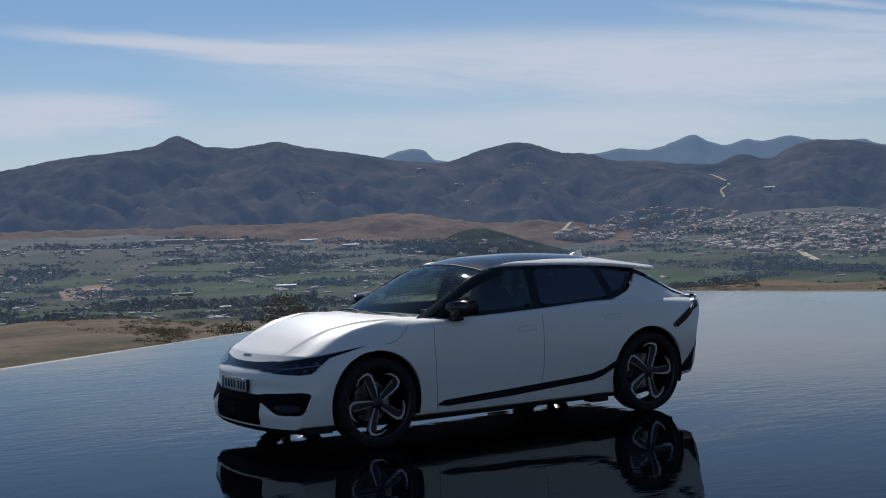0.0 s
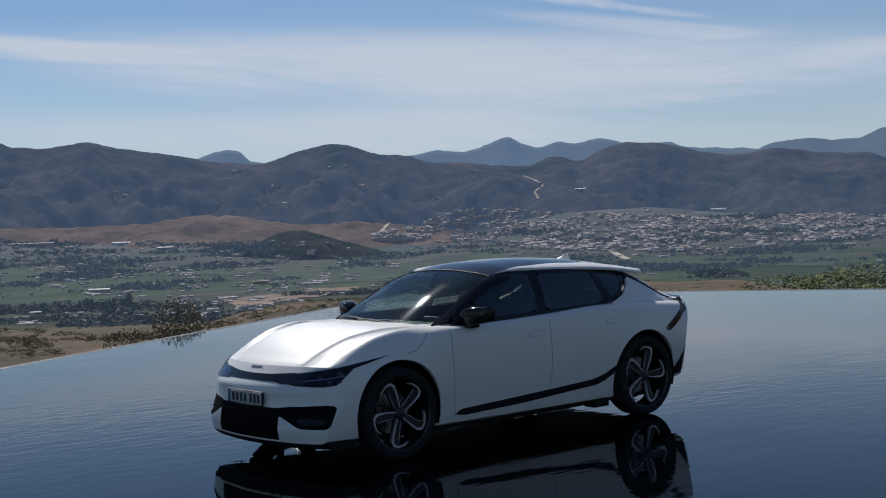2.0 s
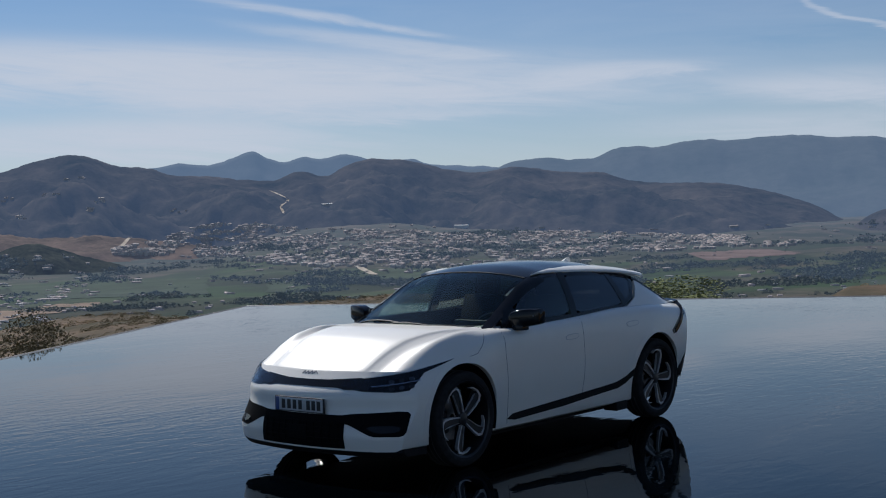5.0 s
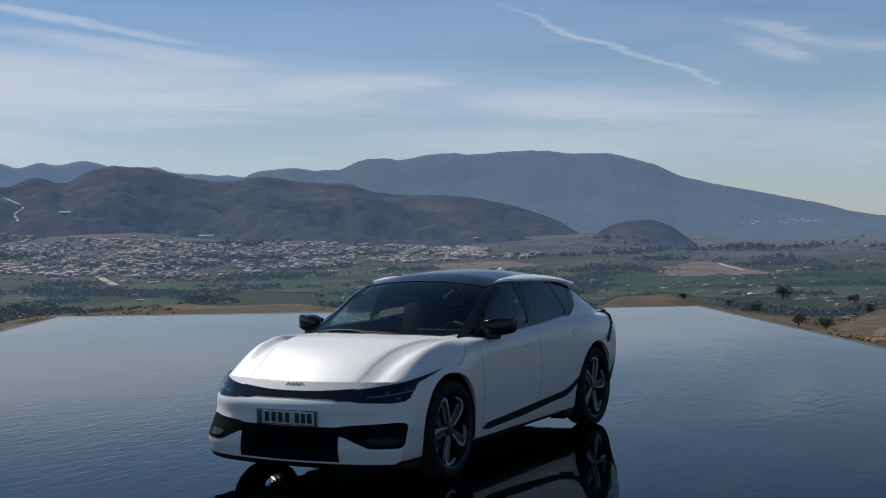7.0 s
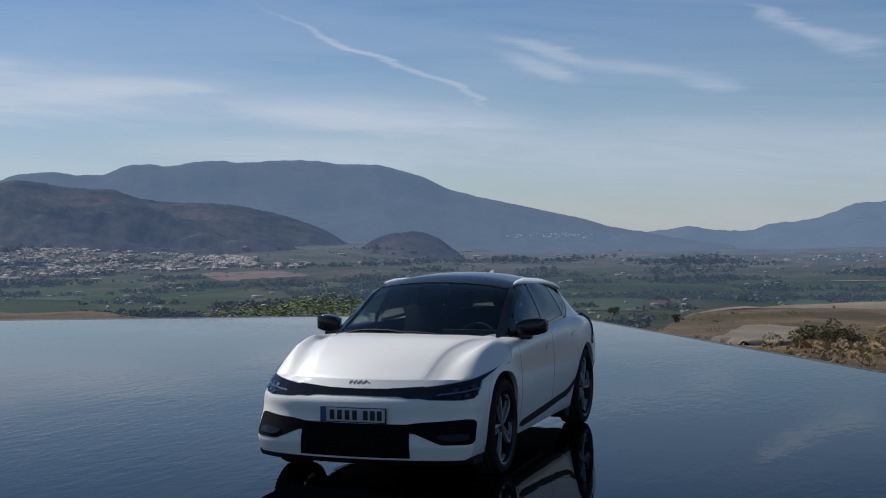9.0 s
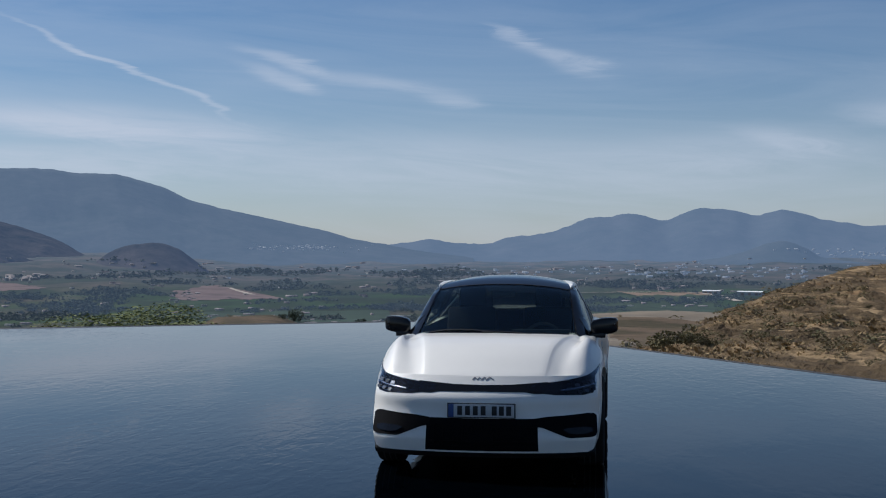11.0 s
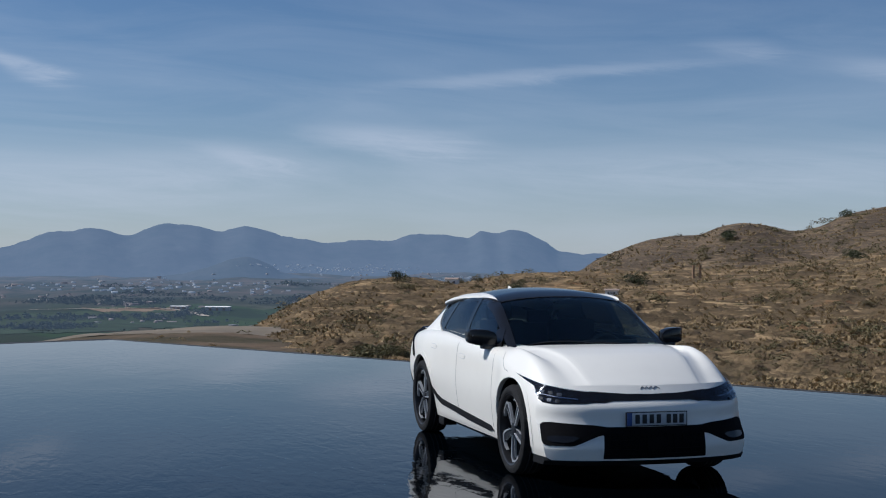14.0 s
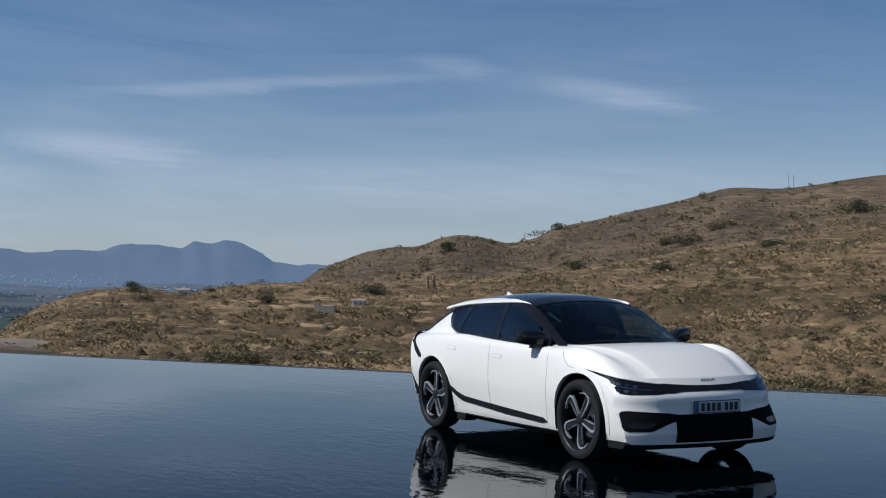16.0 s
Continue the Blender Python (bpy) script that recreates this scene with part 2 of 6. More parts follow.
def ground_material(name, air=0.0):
    """Dry earth near the pool; fields, groves and tracks on the plain; air: strength of the haze painted on the far
    backdrop.
    """
    m = material(name, rough=0.95, spec=0.1)
    t, p = principled(m)
    co = t.nodes.new("ShaderNodeTexCoord").outputs["Object"]
    geo = t.nodes.new("ShaderNodeSeparateXYZ")
    link(t, co, geo.inputs[0])
    r = maths(t, "SQRT", maths(t, "ADD", maths(t, "POWER", geo.outputs[0], 2), maths(t, "POWER", geo.outputs[1], 2)))
    mp = node(t, "ShaderNodeMapping", Rotation=(0, 0, 0.5), Scale=(1 / 210, 1 / 90, 0.0))
    link(t, co, mp.inputs[0])
    v = node(t, "ShaderNodeTexVoronoi", Scale=1.0, Randomness=0.9)
    link(t, mp.outputs[0], v.inputs["Vector"])
    pick = t.nodes.new("ShaderNodeSeparateColor")
    link(t, v.outputs["Color"], pick.inputs[0])
    fields = ramp(t, pick.outputs[0], [(0.0, (0.024, 0.042, 0.018)), (0.20, (0.040, 0.046, 0.032)), (0.38, (0.020, 0.029, 0.016)), (0.55, (0.092, 0.072, 0.054)), (0.68, (0.032, 0.062, 0.018)), (0.80, (0.024, 0.032, 0.018)), (0.92, (0.115, 0.092, 0.072)), (1.0, (0.048, 0.050, 0.038))])
    grain = noise_tex(t, co, 0.03, 8, 0.7)
    fields = mix(t, ramp(t, grain, [(0.42, 0.0), (0.58, 0.6)]), fields, (0.018, 0.026, 0.016))
    scrub = mix(t, ramp(t, noise_tex(t, co, 0.012, 8, 0.68), [(0.40, 0.0), (0.58, 1.0)]), (0.082, 0.068, 0.054), (0.028, 0.036, 0.028))
    near = mix(t, ramp(t, noise_tex(t, co, 0.35, 7, 0.65), [(0.35, 0.0), (0.65, 1.0)]), (0.135, 0.100, 0.066), (0.050, 0.044, 0.026))
    near = mix(t, ramp(t, noise_tex(t, co, 0.05, 6, 0.6), [(0.40, 0.0), (0.62, 0.8)]), near, (0.052, 0.046, 0.024))
    near = mix(t, ramp(t, noise_tex(t, co, 0.11, 7, 0.7), [(0.46, 0.0), (0.58, 0.75)]), near, (0.155, 0.108, 0.072))
    near = mix(t, ramp(t, noise_tex(t, co, 1.6, 7, 0.75), [(0.52, 0.0), (0.66, 0.7)]), near, (0.032, 0.030, 0.018))
    far_fac = ramp(t, maths(t, "MULTIPLY", r, 1 / 5000), [(0.27, 0.0), (0.40, 1.0)])
    near_fac = ramp(t, maths(t, "MULTIPLY", r, 1 / 1000), [(0.10, 1.0), (0.45, 0.0)])
    lush = ramp(t, maths(t, "MULTIPLY", r, 1 / 2000), [(0.36, 0.0), (0.46, 0.75), (0.62, 0.75), (0.74, 0.0)])
    lush = maths(t, "MULTIPLY", lush, ramp(t, noise_tex(t, co, 0.0045, 4, 0.5), [(0.44, 0.0), (0.54, 1.0)]))
    fields = mix(t, lush, fields, mix(t, grain, (0.022, 0.050, 0.014), (0.042, 0.074, 0.024)))
    groves = ramp(t, noise_tex(t, mp.outputs[0], 1.6, 5, 0.6), [(0.44, 0.0), (0.56, 0.75)])
    fields = mix(t, groves, fields, (0.018, 0.027, 0.015))
    col = mix(t, far_fac, fields, scrub)
    col = mix(t, near_fac, col, near)
    link(t, col, p.inputs["Base Color"])
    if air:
        # painted haze: bluish emission that grows with the distance
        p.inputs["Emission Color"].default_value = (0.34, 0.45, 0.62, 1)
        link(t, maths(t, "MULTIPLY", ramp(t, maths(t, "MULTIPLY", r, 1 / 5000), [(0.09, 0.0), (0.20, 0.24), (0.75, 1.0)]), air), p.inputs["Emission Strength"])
    return m


GROUND = ground_material("dry_plain")
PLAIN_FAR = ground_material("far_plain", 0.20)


def mountain_material(name, dark, light, haze_glow, strength, scale, sharp=0.15):
    """Far land of the backdrop; the haze before it is painted in as bluish emission."""
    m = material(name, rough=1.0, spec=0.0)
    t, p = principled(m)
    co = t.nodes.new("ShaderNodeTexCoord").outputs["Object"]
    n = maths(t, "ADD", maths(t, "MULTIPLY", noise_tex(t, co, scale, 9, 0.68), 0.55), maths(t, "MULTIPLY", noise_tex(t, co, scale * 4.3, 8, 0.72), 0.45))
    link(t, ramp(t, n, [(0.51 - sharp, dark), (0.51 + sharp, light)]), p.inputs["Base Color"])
    p.inputs["Emission Color"].default_value = (*haze_glow, 1)
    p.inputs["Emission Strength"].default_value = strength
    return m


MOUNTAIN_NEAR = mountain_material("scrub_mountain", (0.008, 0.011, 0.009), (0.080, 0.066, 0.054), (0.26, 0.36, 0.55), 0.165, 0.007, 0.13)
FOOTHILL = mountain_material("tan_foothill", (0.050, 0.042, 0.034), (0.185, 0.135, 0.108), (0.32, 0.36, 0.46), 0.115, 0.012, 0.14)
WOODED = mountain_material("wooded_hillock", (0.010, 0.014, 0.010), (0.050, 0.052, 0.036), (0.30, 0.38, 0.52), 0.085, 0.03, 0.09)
MOUNTAIN_MID = mountain_material("hazed_blue_mountain", (0.03, 0.035, 0.03), (0.06, 0.06, 0.055), (0.34, 0.47, 0.66), 0.25, 0.006)
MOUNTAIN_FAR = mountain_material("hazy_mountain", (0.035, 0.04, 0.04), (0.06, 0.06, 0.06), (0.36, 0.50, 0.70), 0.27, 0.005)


def hill_material(name, low, mid, high, dark, scrub, stain):
    """A dry slope: grass in three tones, terraces along the contours, scrub and bare red earth."""
    m = material(name, rough=0.95, spec=0.1)
    t, p = principled(m)
    co = t.nodes.new("ShaderNodeTexCoord").outputs["Object"]
    col = ramp(t, noise_tex(t, co, 0.05, 8, 0.62), [(0.30, low), (0.50, mid), (0.70, high)])
    col = mix(t, ramp(t, noise_tex(t, co, 0.020, 5, 0.6), [(0.47, 0.0), (0.60, 0.7)]), col, dark)
    mp = node(t, "ShaderNodeMapping", Scale=(0.10, 0.10, 1.5))
    link(t, co, mp.inputs[0])
    band = noise_tex(t, mp.outputs[0], 1.0, 6, 0.6, 0.8)
    col = mix(t, ramp(t, band, [(0.44, 0.0), (0.60, 0.8)]), col, dark)
    col = mix(t, ramp(t, noise_tex(t, co, 1.1, 9, 0.78), [(0.48, 0.0), (0.64, 0.45)]), col, scrub)
    col = mix(t, ramp(t, noise_tex(t, co, 0.24, 8, 0.72), [(0.56, 0.0), (0.63, 0.65)]), col, scrub)
    col = mix(t, ramp(t, noise_tex(t, co, 0.09, 6, 0.66, 0.6), [(0.62, 0.0), (0.70, 0.8)]), col, stain)
    mp2 = node(t, "ShaderNodeMapping", Scale=(0.22, 0.22, 3.6))
    link(t, co, mp2.inputs[0])
    steps = noise_tex(t, mp2.outputs[0], 1.0, 6, 0.62, 0.6)
    col = mix(t, ramp(t, steps, [(0.50, 0.0), (0.57, 0.65)]), col, dark)
    col = mix(t, ramp(t, steps, [(0.38, 0.75), (0.42, 0.0)]), col, high)
    link(t, col, p.inputs["Base Color"])
    bp = node(t, "ShaderNodeBump", Strength=0.9, Distance=0.4)
    link(t, maths(t, "ADD", noise_tex(t, co, 0.8, 8, 0.7), maths(t, "MULTIPLY", steps, 0.9)), bp.inputs["Height"])
    link(t, bp.outputs[0], p.inputs["Normal"])
    return m


HILL = hill_material("dry_grass_slope", (0.150, 0.100, 0.054), (0.265, 0.180, 0.094), (0.40, 0.285, 0.155), (0.092, 0.066, 0.038), (0.058, 0.050, 0.028), (0.30, 0.165, 0.075))
HILL_FAR = hill_material("scrubby_far_slope", (0.110, 0.080, 0.052), (0.165, 0.118, 0.074), (0.27, 0.195, 0.115), (0.074, 0.056, 0.040), (0.050, 0.046, 0.032), (0.15, 0.105, 0.065))


def leaf_material(name, dark, light, spec=0.2):
    m = material(name, rough=0.85, spec=spec)
    t, p = principled(m)
    isl = t.nodes.new("ShaderNodeNewGeometry").outputs["Random Per Island"]
    link(t, ramp(t, isl, [(0.0, dark), (1.0, light)]), p.inputs["Base Color"])
    return m


LEAF = leaf_material("scrub_leaf", (0.115, 0.096, 0.048), (0.205, 0.165, 0.085))
LEAF_MID = leaf_material("hazed_olive_leaf", (0.050, 0.060, 0.034), (0.110, 0.115, 0.070))
# haze over the plain's trees, put into the leaves as bluish emission
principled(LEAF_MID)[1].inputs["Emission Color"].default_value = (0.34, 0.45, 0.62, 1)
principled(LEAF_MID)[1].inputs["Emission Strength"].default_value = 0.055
LEAF_DARK = leaf_material("tree_leaf", (0.038, 0.048, 0.024), (0.090, 0.098, 0.055))
LEAF_SHRUB = leaf_material("shrub_leaf", (0.095, 0.085, 0.042), (0.195, 0.170, 0.085))
BRICK = material("weathered_brick", (0.30, 0.19, 0.11), 0.9, var=0.3, scale=3.0)
LEAF_GREEN = leaf_material("fresh_broom_leaf", (0.115, 0.135, 0.045), (0.215, 0.235, 0.085))
LEAF_FAR = leaf_material("hazed_far_tree_leaf", (0.028, 0.038, 0.024), (0.062, 0.072, 0.046))
# the same painted haze, stronger for the farther trees
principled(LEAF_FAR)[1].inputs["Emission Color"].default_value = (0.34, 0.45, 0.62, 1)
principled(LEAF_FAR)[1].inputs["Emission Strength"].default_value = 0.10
STRAW = leaf_material("dry_grass", (0.18, 0.128, 0.062), (0.39, 0.29, 0.148))
WOOD = material("grey_branch", (0.09, 0.07, 0.05), 0.9, var=0.3, scale=10)
WALL = material("whitewashed_wall", (0.78, 0.77, 0.74), 0.9, var=0.25, scale=0.02)
WALL_DIM = material("weathered_wall", (0.40, 0.34, 0.27), 0.9, var=0.35, scale=0.02)
# these three walls carry painted haze as a faint bluish emission
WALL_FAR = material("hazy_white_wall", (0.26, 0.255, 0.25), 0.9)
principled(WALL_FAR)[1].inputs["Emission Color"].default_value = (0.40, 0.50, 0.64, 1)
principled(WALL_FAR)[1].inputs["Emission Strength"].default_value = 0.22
WALL_TOWN = material("hazed_town_white_wall", (0.31, 0.30, 0.285), 0.9, var=0.45, scale=0.02)
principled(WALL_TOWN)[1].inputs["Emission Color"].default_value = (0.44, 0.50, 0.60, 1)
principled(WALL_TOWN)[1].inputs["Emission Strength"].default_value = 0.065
WALL_BEIGE = material("hazed_town_beige_wall", (0.25, 0.205, 0.18), 0.9, var=0.3, scale=0.02)
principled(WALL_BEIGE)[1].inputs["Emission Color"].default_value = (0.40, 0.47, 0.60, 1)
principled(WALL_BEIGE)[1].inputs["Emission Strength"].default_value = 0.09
ROOF = material("clay_roof", (0.30, 0.235, 0.195), 0.9, var=0.3, scale=0.03)


# ---- helpers for meshes ----
def curve(*pts):
    """A smooth curve through (x, value) pairs in rising x, with no overshoot."""
    xs, ys = np.array([p[0] for p in pts], float), np.array([p[1] for p in pts], float)
    h, d = np.diff(xs), np.diff(ys) / np.diff(xs)
    m = np.zeros(len(xs))
    for i in range(1, len(xs) - 1):
        if d[i - 1] * d[i] > 0:
            w1, w2 = 2 * h[i] + h[i - 1], h[i] + 2 * h[i - 1]
            m[i] = (w1 + w2) / (w1 / d[i - 1] + w2 / d[i])
    m[0], m[-1] = d[0], d[-1]

    def at(x):
        x = np.clip(x, xs[0], xs[-1])
        i = np.clip(np.searchsorted(xs, x) - 1, 0, len(xs) - 2)
        s = (x - xs[i]) / h[i]
        return (2 * s**3 - 3 * s**2 + 1) * ys[i] + (s**3 - 2 * s**2 + s) * h[i] * m[i] + (3 * s**2 - 2 * s**3) * ys[i + 1] + (s**3 - s**2) * h[i] * m[i + 1]
    return at


def mesh_of(name, verts, faces, smooth=True):
    me = bpy.data.meshes.new(name)
    me.from_pydata([tuple(v) for v in verts], [], [tuple(f) for f in faces])
    me.validate()
    if smooth:
        me.polygons.foreach_set("use_smooth", [True] * len(me.polygons))
    me.update()
    return me


def structure(name, verts, faces, mat, label, category, smooth=True):
    me = mesh_of(name, verts, faces, smooth)
    me.materials.append(mat)
    return tagged(new(name, me), label, category, kind="structure")


def part(name, bm, mat, parent, label="", smooth=True):
    me = bpy.data.meshes.new(name)
    bmesh.ops.recalc_face_normals(bm, faces=bm.faces)
    bm.to_mesh(me)
    bm.free()
    if smooth:
        me.polygons.foreach_set("use_smooth", [True] * len(me.polygons))
        me.set_sharp_from_angle(angle=radians(38))
    me.materials.append(mat)
    ob = new(name, me)
    ob.parent = parent
    return tagged(ob, label) if label else ob


def thing(name, label, category, group="", at=(0, 0, 0), turn=0.0):
    ob = new(name)
    ob.matrix_basis = pose(*at, 0, 0, turn)
    return tagged(ob, label, category, group)


def box(bm, lo, hi, bevel=0.0):
    m = Matrix.Translation([(a + b) / 2 for a, b in zip(lo, hi)]) @ Matrix.Diagonal([b - a for a, b in zip(lo, hi)] + [1])
    made = bmesh.ops.create_cube(bm, size=1, matrix=m)["verts"]
    if bevel:
        bmesh.ops.bevel(bm, geom=list({e for v in made for e in v.link_edges}), offset=bevel, segments=2, affect="EDGES", profile=0.6)
    return bm


def grid_faces(nu, nv, wrap=False):
    out = []
    for i in range(nu - 1):
        for j in range(nv if wrap else nv - 1):
            k = (j + 1) % nv
            out.append((i * nv + j, i * nv + k, (i + 1) * nv + k, (i + 1) * nv + j))
    return out


def lathe(profile, steps=40, axis="y", closed=False):
    """A turned body: (distance along the axis, radius) pairs about the y axis."""
    verts, n = [], len(profile)
    for i in range(steps):
        a = 2 * math.pi * i / steps
        verts += [(r * math.cos(a), d, r * math.sin(a)) for d, r in profile]
    faces = []
    for i in range(steps):
        k = (i + 1) % steps
        for j in range(n if closed else n - 1):
            l = (j + 1) % n
            faces.append((i * n + j, i * n + l, k * n + l, k * n + j))
    bm = bmesh.new()
    vs = [bm.verts.new(v) for v in verts]
    for f in faces:
        bm.faces.new([vs[i] for i in f])
    return bm


# ---- the pool ----
POOL_A, POOL_B = Vector((-12.4, -16.7)), Vector((-18.95, -3.6))
POOL_L = Vector((0.868, 0.496)).normalized()
POOL_R = Vector((0.848, 0.530)).normalized()
corners = [POOL_A, POOL_A + POOL_L * 46, POOL_B + POOL_R * 44, POOL_B]


def build_pool():
    n = 24
    verts, faces = [], grid_faces(n + 1, n + 1)
    for i in range(n + 1):
        for j in range(n + 1):
            a = corners[0].lerp(corners[1], i / n)
            b = corners[3].lerp(corners[2], i / n)
            p = a.lerp(b, j / n)
            verts.append((p.x, p.y, 0.0))
    structure("water", verts, faces, WATER, "still dark blue water in a shallow mirror pool", "water")
    # overflow lip: a stone kerb just under the water, with its outer face
    centre = sum(corners, Vector((0, 0))) / 4
    rim = []
    for k in range(4):
        p, q, o = corners[k], corners[(k + 1) % 4], corners[k - 1]
        out = (p - centre).normalized()
        rim.append((p, out))
    verts, faces = [], []
    for p, out in rim:
        for d, z in ((-0.25, -0.03), (0.0, 0.012), (0.11, 0.006), (0.14, -0.02), (0.16, -1.6)):
            q = p + out * d * 1.35
            verts.append((q.x, q.y, z))
    for k in range(4):
        for j in range(4):
            l = (k + 1) % 4
            faces.append((k * 5 + j, k * 5 + j + 1, l * 5 + j + 1, l * 5 + j))
    structure("pool_edge", verts, faces, CONCRETE, "thin dark stone overflow edge round the pool", "pool edge", smooth=False)


build_pool()


# ---- land ----
def bearings():
    """Fine steps where the camera looks, coarse behind it; degrees."""
    return np.concatenate([np.arange(0, 128, 4.0), np.arange(128, 262, 0.2), np.arange(262, 360, 4.0)])


FOOT = curve((0, -0.5), (150, -0.6), (170, -0.63), (182, -0.8), (197, -0.83), (202, -0.65), (208, -0.76), (217.5, -0.5), (222, -0.25), (226, -0.4), (230, -1.15), (235.6, -1.1), (240.7, -0.9), (246, -0.66), (250, -0.45), (257, -0.4), (290, -0.3), (359, -0.5))
FOOT_R = curve((0, 3000), (150, 3500), (192, 3400), (204, 2350), (230, 2150), (260, 2000), (359, 3000))


BROW = curve((0, -4.5), (150, -4.3), (172, -3.6), (176.5, -3.5), (180.7, -3.53), (183.6, -3.63), (185.8, -3.95), (187.5, -5.2), (189, -5.4), (191, -4.9), (193, -4.56), (195, -4.1), (197, -3.62), (199, -3.62), (200.4, -4.2), (203, -4.6), (210, -4.4), (213.7, -3.92), (215.5, -3.75), (219, -3.8), (222, -3.75), (224, -3.92), (226, -4.02), (229.4, -4.15), (232.1, -4.3), (234.8, -4.0), (237.2, -3.98), (238.7, -4.2), (243, -5.2), (248, -5.5), (249.4, -5.1), (251.4, -4.8), (254.8, -4.3), (258, -4.3), (260.5, -4.5), (264, -4.7), (359, -4.5))


def plain_height(a, r):
    """The open land: it falls from the pool to the plain and climbs to the mountains' foot."""
    brow = 1.9 + 66 * math.tan(radians(float(BROW(a))))
    drop = np.interp(r, [0, 27, 66, 82, 150, 700, 1150], [-1.5, -1.3, brow, min(brow - 1.2, -4.5), -10.5, -46, -46])
    rf = float(FOOT_R(a))
    if r > 1100:
        s = min(1.25, (r - 1100) / (rf - 1100))
        goal = 1.7 + rf * math.tan(radians(float(FOOT(a))))
        drop = -46 + (goal + 46) * s**1.35
    x, y = r * math.cos(radians(a)), r * math.sin(radians(a))
    amp = np.interp(r, [20, 60, 700, 1500, 2500], [0.05, 0.32, 1.2, 7, 12])
    return drop + amp * noise.fractal(Vector((x, y, 3)) * (0.09 if r < 120 else 0.004), 0.9, 2.1, 5)


LAND_V, LAND_F = [], []


def build_ground():
    az = bearings()
    rad = np.concatenate([[0, 8], np.geomspace(14, 420, 84)])
    far = np.geomspace(420, 5000, 66)
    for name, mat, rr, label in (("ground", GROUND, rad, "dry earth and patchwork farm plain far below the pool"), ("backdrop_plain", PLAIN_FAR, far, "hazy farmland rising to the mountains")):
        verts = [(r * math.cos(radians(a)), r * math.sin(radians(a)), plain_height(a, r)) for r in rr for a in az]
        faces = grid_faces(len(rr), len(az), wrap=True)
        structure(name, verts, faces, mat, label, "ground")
        LAND_V.extend(verts)
        LAND_F.extend(tuple(i + len(LAND_V) - len(verts) for i in f) for f in faces)


build_ground()


def range_of_hills(name, label, mat, crest, r, depth, step=0.12, rough=0.25, foot=-60, rows=26, spur=0.02, seed=0, lead=0.06):
    """A mountain range: crest = (bearing, rise in degrees) along its skyline at the distance r."""
    line = curve(*crest)
    az = np.arange(crest[0][0], crest[-1][0] + 1e-6, step)
    verts = []
    for a in az:
        wob = noise.fractal(Vector((a * 1.7, seed, 0)), 0.7, 2.2, 6) * lead
        top = 1.7 + r * math.tan(radians(float(line(a))))
        wob = r * math.tan(radians(wob))
        for j in range(rows):
            s = j / (rows - 4)
            d = r - depth * (1 - s) if s <= 1 else r + depth * (s - 1) * 2
            bx, by = math.cos(radians(a)), math.sin(radians(a))
            n = noise.fractal(Vector((bx * d, by * d, seed * 70)) * spur / 10, 0.85, 2.1, 6)
            if s <= 1:
                rise = s**1.15
                z = foot + (top - foot) * (rise + rough * n * 4 * s * (1 - s) * 0.6)
                z = min(z, 1.7 + (top - 1.7) * d / r - (1 - s) * 2)
            else:
                z = top + (foot - top) * (s - 1) * 5
            z += wob * (s**9 if s <= 1 else 1.0)
            verts.append((bx * d, by * d, z))
    faces = grid_faces(len(az), rows)
    structure(name, verts, faces, mat, label, "mountain range")
    LAND_V.extend(verts)
    LAND_F.extend(tuple(i + len(LAND_V) - len(verts) for i in f) for f in faces)


CREST_NEAR = [(200.8, -1.2), (202.3, -0.43), (203.5, 0.22), (204.9, 0.74), (206.4, 1.11), (207.8, 1.33), (209.8, 1.39), (211.2, 1.54), (212.4, 1.93), (213.7, 1.97), (216.1, 2.27), (217.5, 2.08), (218.9, 2.24), (219.8, 2.49), (221.0, 2.72), (222.2, 2.79), (223.4, 2.46), (224.1, 2.11), (225.3, 2.32), (226.5, 1.96), (227.7, 2.04), (229.0, 2.20), (230.6, 2.29), (231.6, 2.60), (232.6, 2.68), (234.6, 3.21), (236.5, 2.86), (237.8, 2.47), (239.6, 2.58), (241.3, 2.91), (243.9, 3.32), (245.0, 3.56), (246.8, 3.34), (248.0, 3.45), (249.2, 3.90), (250.2, 3.48), (252.0, 3.24), (253.6, 3.08), (255.3, 2.77), (257, 2.45), (262, 1.8)]
CREST_FAR = [(214, 1.9), (217, 2.3), (219.7, 2.5), (220.5, 2.73), (222.0, 2.73), (222.7, 2.88), (223.3, 3.02), (224.4, 2.83), (225.0, 2.95), (225.9, 2.73), (226.6, 2.93), (227.2, 3.22), (228.1, 2.94), (229.1, 2.69), (230.4, 2.76), (231.4, 2.58), (234.0, 2.48), (237.3, 2.45), (238.2, 2.57), (238.7, 3.00), (239.1, 3.08), (239.7, 3.01), (240.6, 2.7), (246, 1.9)]
CREST_BIG = [(186, -0.5), (188.9, -0.1), (189.9, 0.1), (191.1, 0.29), (192.3, 0.64), (193.8, 0.95), (195.6, 1.35), (197.0, 1.65), (198.2, 1.98), (199.1, 2.43), (200.3, 2.78), (201.2, 2.99), (202.7, 3.01), (203.9, 3.16), (205.4, 3.17), (207.0, 3.06), (207.8, 3.15), (208.8, 3.09), (210.1, 2.9), (210.7, 2.98), (211.7, 2.9), (212.7, 2.53), (213.6, 2.5), (214.6, 2.61), (216.0, 2.51), (217.0, 2.21), (219, 2.2), (222, 1.8)]
